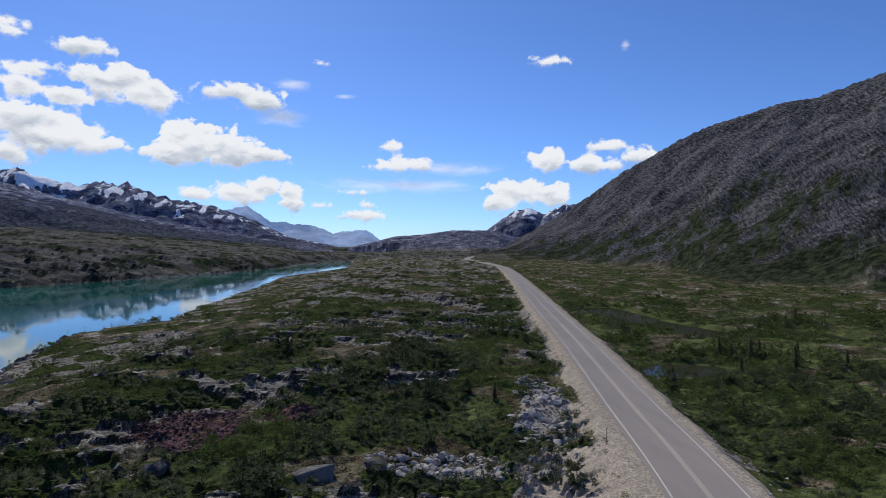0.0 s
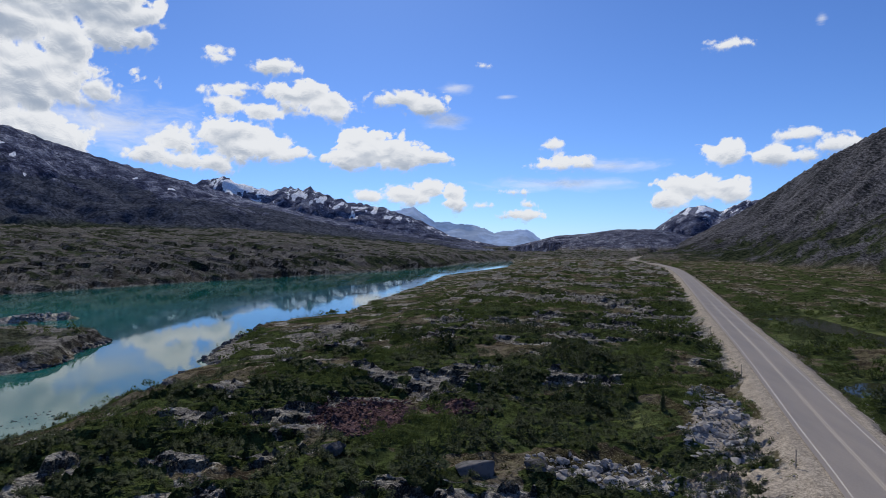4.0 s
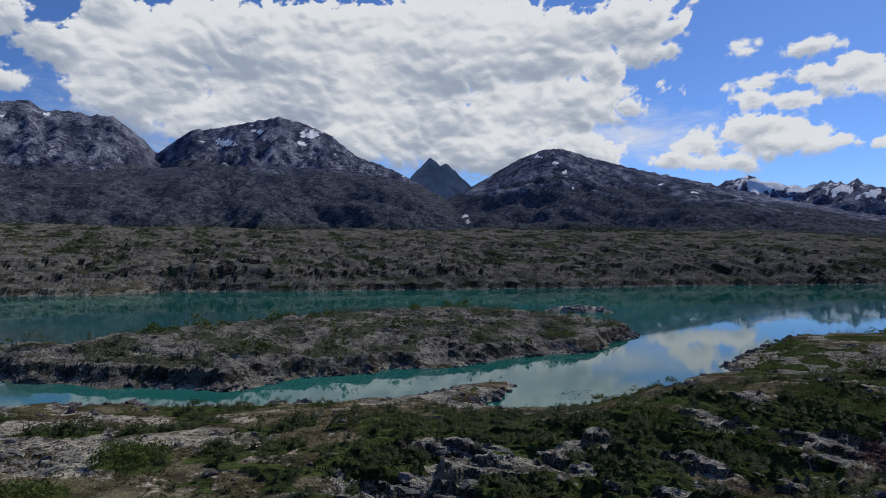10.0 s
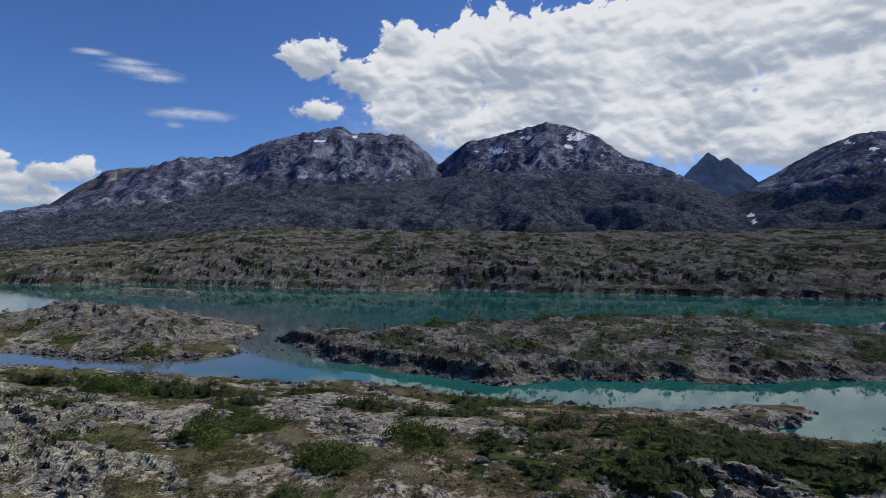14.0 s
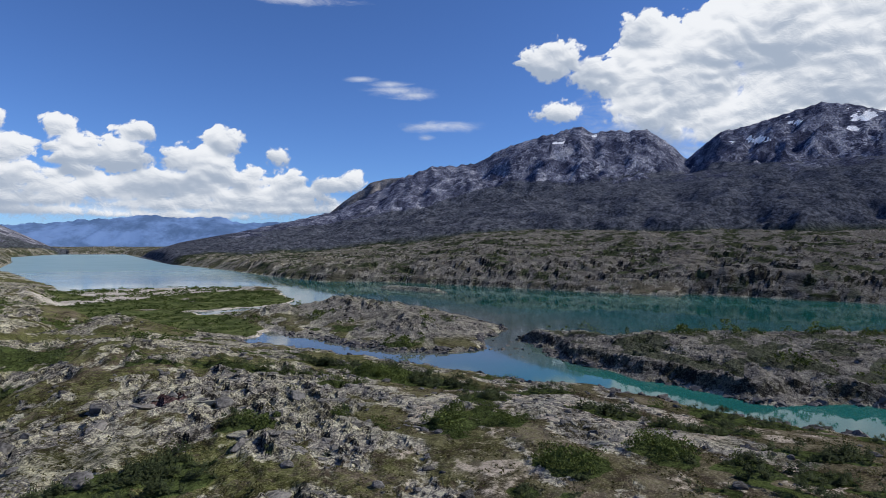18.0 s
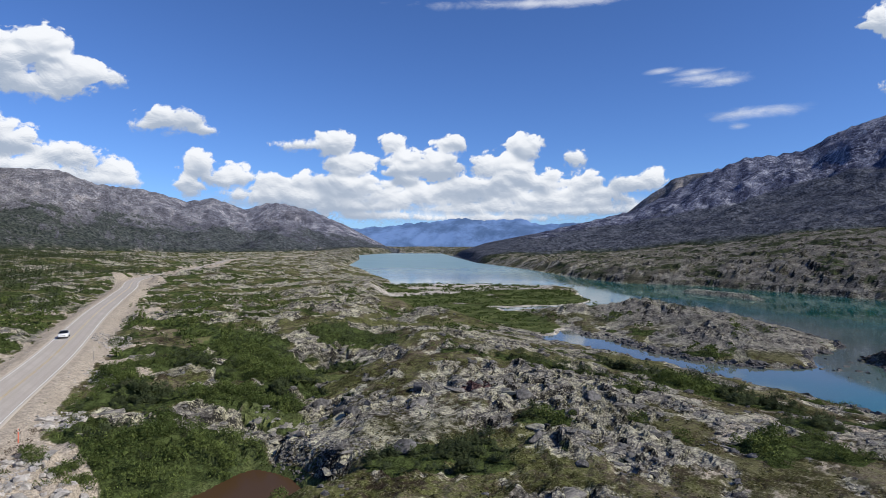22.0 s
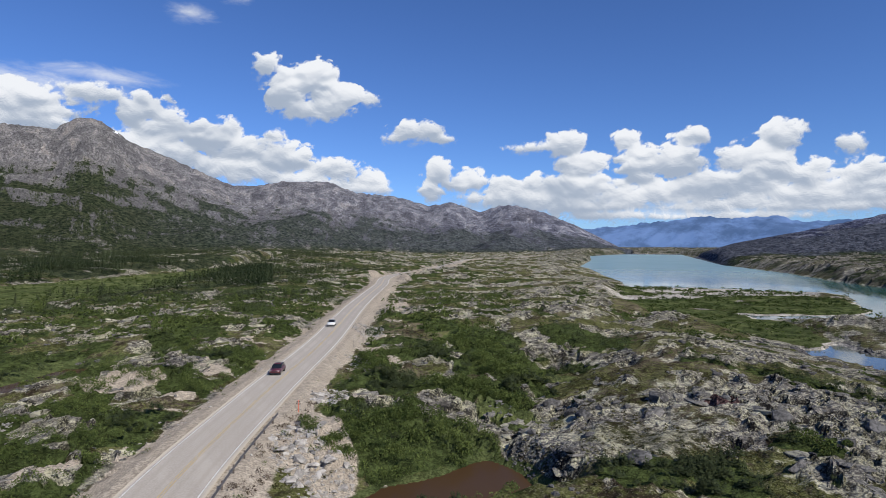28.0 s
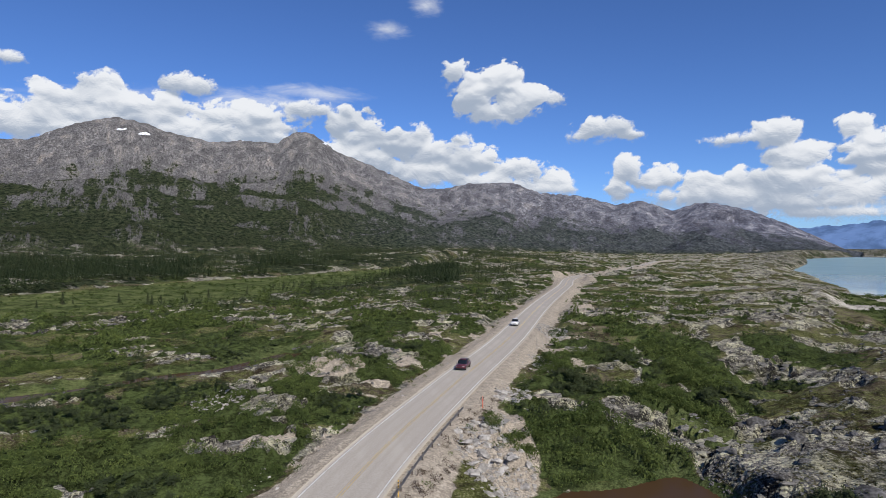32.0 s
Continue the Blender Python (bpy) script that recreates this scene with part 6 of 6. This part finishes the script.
ok &= (fbm(x / 9, y / 9, 2, 141) > 0.05) & (rg.uniform(0, 1, len(x)) < 0.8)
where = np.column_stack([x, y, z])[ok]
tagged(scatter("loose_stones", STONES, where, rg.uniform(0.25, 0.8, len(where)) * (0.8 + np.hypot(where[:, 0], where[:, 1]) / 220), MAT["stone"], rg), "loose grey stones on rock and along the shore", "stones", kind="stuff")

x, y = spread(90000, 90, 330, 30, 135, rg)
x, y = np.concatenate([x, rg.uniform(-275, -150, 14000)]), np.concatenate([y, rg.uniform(-150, -45, 14000)])
z, c = terrain(x, y)
edge = np.where(c["isle"] > -4, c["isle"], c["land"])
ok = (np.abs(edge - 0.6) < 1.3) & (c["delta"] < -4) & (fbm(x / 10, y / 10, 2, 171) > -0.05)
where = np.column_stack([x, y, np.maximum(z, LAKE_Z - 0.3)])[ok]
size = 0.5 + 1.7 * rg.uniform(0, 1, len(where)) ** 2
tagged(scatter("shore_rocks", STONES, where, size, MAT["dark_stone"], rg), "dark angular rocks along the water's edge", "rocks", kind="stuff")


def heap(patches, count, size):
    """Places within ellipses of the plan."""
    xs, ys = [], []
    for cx, cy, a, b in patches:
        n = int(count * a * b / sum(p[2] * p[3] for p in patches))
        q, t = np.sqrt(rg.uniform(0, 1, n)), rg.uniform(0, 6.3, n)
        xs.append(cx + a * q * np.cos(t)), ys.append(cy + b * q * np.sin(t))
    return np.concatenate(xs), np.concatenate(ys), rg.uniform(*size, sum(len(v) for v in xs))


x, y, s = heap(RUBBLE, 290, (0.55, 1.5))
lay("rubble_stone", blocks, x, y, s, "pale grey broken rock dumped below the road", "stone", "rubble below the road")
x, y, s = heap(RUBBLE + [(-26, -120, 3, 9), (-36, -160, 4, 12), (30, -92, 4, 5)], 2600, (0.2, 0.65))
tagged(scatter("rubble", [triangles_of(stone_mesh("chip", rg, MAT["rubble"], 0.65, 10, False)) for _ in range(6)], np.column_stack([x, y, height(x, y)[0]]), s, MAT["rubble"], rg), "pale broken rubble below the road shoulder", "rubble", kind="stuff")
x, y, s = heap([(-211, 178, 4.0, 7.0), (-207, 186, 3.0, 4.0)], 70, (1.2, 3.0))
tagged(scatter("islet_rocks", STONES, np.column_stack([x, y, np.maximum(height(x, y)[0], LAKE_Z - 0.2)]), s, MAT["rubble"], rg), "pale bare rocks of a small islet", "rocks", kind="stuff")
x, y, s = heap([(-35, -64, 3.5, 4.5), (-37, -58, 3.0, 4.0)], 300, (0.2, 0.55))
tagged(scatter("slate_heap", STONES, np.column_stack([x, y, height(x, y)[0]]), s, MAT["outcrop"], rg), "heap of broken slate-grey stones beside a brown pond", "stones", kind="stuff")
x, y, s = heap([(-32, 76, 7, 9), (-20, 82, 5, 3.5)], 1100, (0.2, 0.6))
tagged(scatter("red_scree", reds, np.column_stack([x, y, height(x, y)[0]]), s, MAT["red_stone"], rg), "patch of small reddish brown stones", "scree", kind="stuff")

# stones standing in the shallow channel, and a pebble bank by the near shore
x, y, s = heap([(-176, -46, 11, 8), (-164, -36, 7, 6), (-186, -60, 8, 6)], 46, (0.5, 1.5))
tagged(scatter("channel_stones", STONES, np.column_stack([x, y, np.full(len(x), LAKE_Z - 0.1)]), s, MAT["dark_stone"], rg), "dark stones standing in shallow water", "stones", kind="stuff")
x, y, s = heap([(-88, 91, 4.5, 8.0), (-93, 80, 4.0, 6.0)], 420, (0.15, 0.6))
tagged(scatter("pebble_bank", STONES, np.column_stack([x, y, np.clip(height(x, y)[0], LAKE_Z - 0.12, None)]), s, MAT["dark_stone"], rg), "dark pebbles on a low bank at the water's edge", "pebbles", kind="stuff")

# loose stones and weeds along the road's gravel shoulders
x, y = np.concatenate([rg.uniform(-40, 50, 9000), rg.uniform(10, 44, 5000)]), np.concatenate([rg.uniform(-190, -50, 9000), rg.uniform(45, 190, 5000)])
z, c = terrain(x, y)
verge = (c["road"] > 5.4) & (c["road"] < 11.5) & (rg.uniform(0, 1, len(x)) < 0.25 + 0.1 * (c["road"] - 5.4)) & (fbm(x / 5, y / 5, 2, 190) > -0.05)
where = np.column_stack([x, y, z])[verge]
tagged(scatter("shoulder_stones", STONES, where, 0.12 + 0.4 * rg.uniform(0, 1, len(where)) ** 3, MAT["rubble"], rg), "small pale stones lying on the gravel shoulder", "stones", kind="stuff")
weeds = (c["road"] > 6.2) & (c["road"] < 11.5) & (fbm(x / 4, y / 4, 2, 191) > 0.16) & (rg.uniform(0, 1, len(x)) < 0.45)
where = np.column_stack([x, y, z])[weeds]
tagged(scatter("shoulder_weeds", BUSH_NEAR, where, rg.uniform(0.25, 0.8, len(where)), MAT["bush_leaf"], rg), "low green weeds and willow seedlings on the gravel shoulder", "weeds", kind="stuff")


# ---- road markings, rail and posts ----
for side in (3.45, -3.45):
    ribbon("edge_line", ROAD, side + 0.075, side - 0.075, 0.036, MAT["white_paint"], road)
for side in (0.14, -0.14):
    ribbon("centre_line", ROAD, side + 0.055, side - 0.055, 0.036, MAT["yellow_paint"], road)


def road_frame(y):
    """Place and direction of the centre line where it crosses a given y."""
    k = int(np.argmin(np.abs(ROAD[:, 1] - y)))
    d = ROAD[k + 1] - ROAD[k - 1]
    d = d / np.hypot(*d)
    p = ROAD[k] + d * ((y - ROAD[k][1]) / d[1])
    return p, d


surface("galvanised", (0.17, 0.155, 0.14), 0.55, 0.6, grain=0.3, scale=4)
surface("weathered_post", (0.13, 0.10, 0.08), 0.9, grain=0.35, scale=6)
surface("orange_marker", (0.75, 0.12, 0.05), 0.5, grain=0.1)
surface("yellow_marker", (0.72, 0.45, 0.05), 0.5, grain=0.1)
surface("grey_marker", (0.20, 0.18, 0.17), 0.6, grain=0.15)
surface("black_rubber", (0.02, 0.02, 0.02), 0.85, grain=0.2)

rail = tagged(new("guard_rail"), "low dark weathered guard rail on short posts", "guard rail")
ys = np.arange(-12.0, -84.0, -2.0)
pts = []
for y in ys:
    p, d = road_frame(y)
    q = p + np.array([-d[1], d[0]]) * 5.15
    pts.append((*q, 0.0))
pts = np.array(pts)
prof = [(0.0, 0.72), (0.05, 0.68), (0.0, 0.62), (0.05, 0.56), (0.0, 0.50), (0.05, 0.46), (0.0, 0.40), (-0.03, 0.40), (-0.03, 0.72)]
d = np.gradient(pts[:, :2], axis=0)
d /= np.hypot(*d.T)[:, None]
nrm = np.column_stack([-d[:, 1], d[:, 0]])
rv = np.array([[(*(p[:2] + n * -a), p[2] + h) for a, h in prof] for p, n in zip(pts, nrm)])
m = len(prof)
rf = [(i * m + j, i * m + (j + 1) % m, (i + 1) * m + (j + 1) % m, (i + 1) * m + j) for i in range(len(pts) - 1) for j in range(m)]
beam = new("beam", mesh_of("beam", rv.reshape(-1, 3), rf, MAT["galvanised"]))
beam.parent = rail
bm = bmesh.new()
box(bm, (0.16, 0.18, 1.5), (0, 0, 0), 0.015)
post = part("post", bm, MAT["weathered_post"], rail)
for k, (p, n) in enumerate(zip(pts[::2], nrm[::2])):
    ob = post if k == 0 else post.copy()
    if k:
        scene.collection.objects.link(ob)
    ob.location = (*(p[:2] + n * 0.12), 0.0)


def marker(at, h, material, label, bands=()):
    """A thin upright road marker."""
    base = tagged(new("marker_post"), label, "post", "markers along the road")
    bm = bmesh.new()
    box(bm, (0.09, 0.05, h), (0, 0, h / 2), 0.012)
    part("shaft", bm, material, base)
    for q, mat in bands:
        bm = bmesh.new()
        box(bm, (0.11, 0.065, 0.14), (0, 0, q), 0.01)
        part("reflector_band", bm, mat, base)
    base.location = (at[0], at[1], height(*at)[0][0] - 0.02)
    return base


marker((-9.4, -84.5), 1.7, MAT["orange_marker"], "slim orange marker post at the rail's end", [(1.45, MAT["white_paint"])])
marker((1.6, -53.5), 1.5, MAT["yellow_marker"], "slim yellow marker post with dark bands beside the rail", [(1.3, MAT["black_rubber"]), (1.0, MAT["black_rubber"])])
marker((-27.5, -136), 1.9, MAT["grey_marker"], "slim grey marker post on the gravel shoulder")
marker((19.0, 69), 2.0, MAT["grey_marker"], "slim grey marker post on the gravel shoulder")
marker((23.2, 116), 2.0, MAT["grey_marker"], "slim grey marker post on the gravel shoulder")
marker((26.5, 170), 2.0, MAT["grey_marker"], "slim grey marker post on the gravel shoulder")

# dry tufts behind the rail
x, y = [], []
for q in rg.uniform(-92, -16, 150):
    p, d = road_frame(q)
    p = p + np.array([-d[1], d[0]]) * rg.uniform(5.7, 8.2)
    x.append(p[0]), y.append(p[1])
where = np.column_stack([x, y, height(x, y)[0]])
surface("dry_tuft", (0.085, 0.062, 0.045), 0.95, grain=0.4, scale=3.0, spec=0.0)
tagged(scatter("dry_weeds", BUSH_NEAR, where, rg.uniform(0.35, 0.9, len(where)), MAT["dry_tuft"], rg), "dry reddish brown weeds behind the guard rail", "weeds", kind="stuff")

# ---- vehicles ----
for name, colour, rough in (("wine_paint", (0.085, 0.012, 0.020), 0.28), ("white_body", (0.78, 0.78, 0.78), 0.3)):
    n = Nodes(name)
    n.bsdf.inputs["Coat Weight"].default_value = 0.6
    n.done(n.mix(n.ramp(n.noise(n.coords(), 3.0, 4), 0.4, 0.8, 0, 0.25), colour, (0.22, 0.20, 0.17)), rough)
surface("window_glass", (0.012, 0.014, 0.016), 0.06, grain=0.1, spec=0.7)
surface("rim_metal", (0.45, 0.45, 0.46), 0.35, 0.9, grain=0.1)
surface("lamp_glass", (0.75, 0.75, 0.72), 0.15, grain=0.05)
surface("tail_red", (0.45, 0.02, 0.02), 0.25, grain=0.1)
surface("plastic", (0.03, 0.03, 0.032), 0.6, grain=0.2)


def loft(sections):
    """A hull through mirrored half sections: x along the car, each a ring of (y, z)."""
    bm = bmesh.new()
    rings = []
    for x, half in sections:
        ring = [bm.verts.new((x, y, z)) for y, z in half] + [bm.verts.new((x, -y, z)) for y, z in reversed(half)]
        rings.append(ring)
    n = len(rings[0])
    for a, b in zip(rings[:-1], rings[1:]):
        for k in range(n):
            bm.faces.new((a[k], a[(k + 1) % n], b[(k + 1) % n], b[k]))
    bm.faces.new(rings[0][::-1]), bm.faces.new(rings[-1])
    bmesh.ops.recalc_face_normals(bm, faces=bm.faces[:])
    bmesh.ops.bevel(bm, geom=bm.edges[:], offset=0.025, segments=2, affect="EDGES")
    for f in bm.faces:
        f.smooth = True
    return bm


def wheel(parent, x, y):
    bm = bmesh.new()
    bmesh.ops.create_cone(bm, cap_ends=True, segments=20, radius1=0.37, radius2=0.37, depth=0.24, matrix=Matrix.Translation((x, y, 0.37)) @ Matrix.Rotation(math.pi / 2, 4, "X"))
    bmesh.ops.bevel(bm, geom=[e for e in bm.edges if len(e.link_faces) == 2 and e.calc_face_angle() > 1], offset=0.04, segments=2, affect="EDGES")
    w = part("wheel", bm, MAT["black_rubber"], parent)
    bm = bmesh.new()
    tube(bm, 0.23, 0.04, (x, y + (0.12 if y > 0 else -0.12), 0.37), "Y", 16)
    part("rim", bm, MAT["rim_metal"], w)


def car(name, label, paintwork, pickup):
    base = tagged(new(name), label, "car", "cars on the road")
    w = 0.93 if not pickup else 0.98
    low = [(w * 0.94, 0.30), (w, 0.52), (w * 0.97, 0.90)]
    hood = 0.98 if not pickup else 1.08
    body = [(2.30, [(w * 0.74, 0.38), (w * 0.78, 0.55), (w * 0.70, 0.72)]), (2.12, [*low[:2], (w * 0.90, hood - 0.10)]), (1.10, [*low[:2], (w * 0.95, hood + 0.03)]),
            (-0.6, [*low[:2], (w * 0.96, hood + 0.06)]), (-2.1 - 0.5 * pickup, [*low[:2], (w * 0.95, hood + 0.06)]), (-2.28 - 0.5 * pickup, [(w * 0.88, 0.42), (w * 0.92, 0.60), (w * 0.86, hood - 0.02)])]
    part("body", loft(body), paintwork, base)
    top = 1.68 if not pickup else 1.80
    back = -1.95 if not pickup else -0.75
    cabin = [(1.05, [(w * 0.90, hood), (w * 0.89, hood + 0.02), (w * 0.80, hood + 0.03)]), (0.35, [(w * 0.90, hood), (w * 0.80, top - 0.12), (w * 0.66, top - 0.03)]),
             (-0.5, [(w * 0.90, hood), (w * 0.80, top - 0.08), (w * 0.66, top)]), (back + 0.35, [(w * 0.90, hood), (w * 0.79, top - 0.13), (w * 0.62, top - 0.06)]), (back, [(w * 0.88, hood), (w * 0.84, hood + 0.15), (w * 0.74, hood + 0.20)])]
    part("cabin", loft(cabin), MAT["window_glass"], base, "dark tinted windows all round")
    roof = [(0.34, [(w * 0.60, top - 0.04), (w * 0.66, top - 0.03), (w * 0.60, top - 0.005)]), (-0.5, [(w * 0.62, top - 0.02), (w * 0.69, top), (w * 0.60, top + 0.03)]), (back + 0.38, [(w * 0.58, top - 0.06), (w * 0.64, top - 0.05), (w * 0.56, top - 0.03)])]
    part("roof", loft(roof), paintwork, base)
    for x in (1.42, -1.42 - 0.35 * pickup):
        for y in (w - 0.10, -w + 0.10):
            wheel(base, x, y)
    for y in (0.62, -0.62):
        bm = bmesh.new()
        box(bm, (0.14, 0.36, 0.16), (2.16, y, 0.76), 0.03)
        part("headlight", bm, MAT["lamp_glass"], base)
        bm = bmesh.new()
        box(bm, (0.10, 0.22, 0.26), (-2.24 - 0.5 * pickup, y * 1.12, 0.86), 0.03)
        part("tail_light", bm, MAT["tail_red"], base)
        bm = bmesh.new()
        box(bm, (0.14, 0.20, 0.14), (0.85, math.copysign(w + 0.08, y), hood + 0.08), 0.03)
        part("mirror", bm, paintwork if not pickup else MAT["plastic"], base)
    bm = bmesh.new()
    box(bm, (0.10, 1.0, 0.22), (2.24, 0, 0.68), 0.02)
    part("grille", bm, MAT["plastic"], base)
    bm = bmesh.new()
    box(bm, (0.16, 1.62, 0.20), (2.22, 0, 0.42), 0.04)
    part("bumper", bm, MAT["plastic"], base)
    if pickup:
        bm = bmesh.new()
        box(bm, (1.5, 1.6, 0.05), (-1.80, 0, hood + 0.07), 0.02)
        part("bed_cover", bm, MAT["plastic"], base)
    for x, z0 in ((-0.12, 0.0),):
        for y in (w * 0.865, -w * 0.865):
            bm = bmesh.new()
            box(bm, (0.09, 0.05, top - hood - 0.12), (x, y, (top + hood) / 2 - 0.03), 0.01)
            part("pillar", bm, paintwork, base)
    return base


def park(ob, y, side):
    p, d = road_frame(y)
    q = p + np.array([-d[1], d[0]]) * side
    ob.matrix_basis = Matrix.Translation((*q, 0.04)) @ Matrix.Rotation(math.atan2(d[1], d[0]), 4, "Z")


park(car("estate_car", "dark wine red sport utility car on the highway", MAT["wine_paint"], False), -108, -1.75)
park(car("pickup_truck", "white pickup truck following on the highway", MAT["white_body"], True), -167, -1.75)
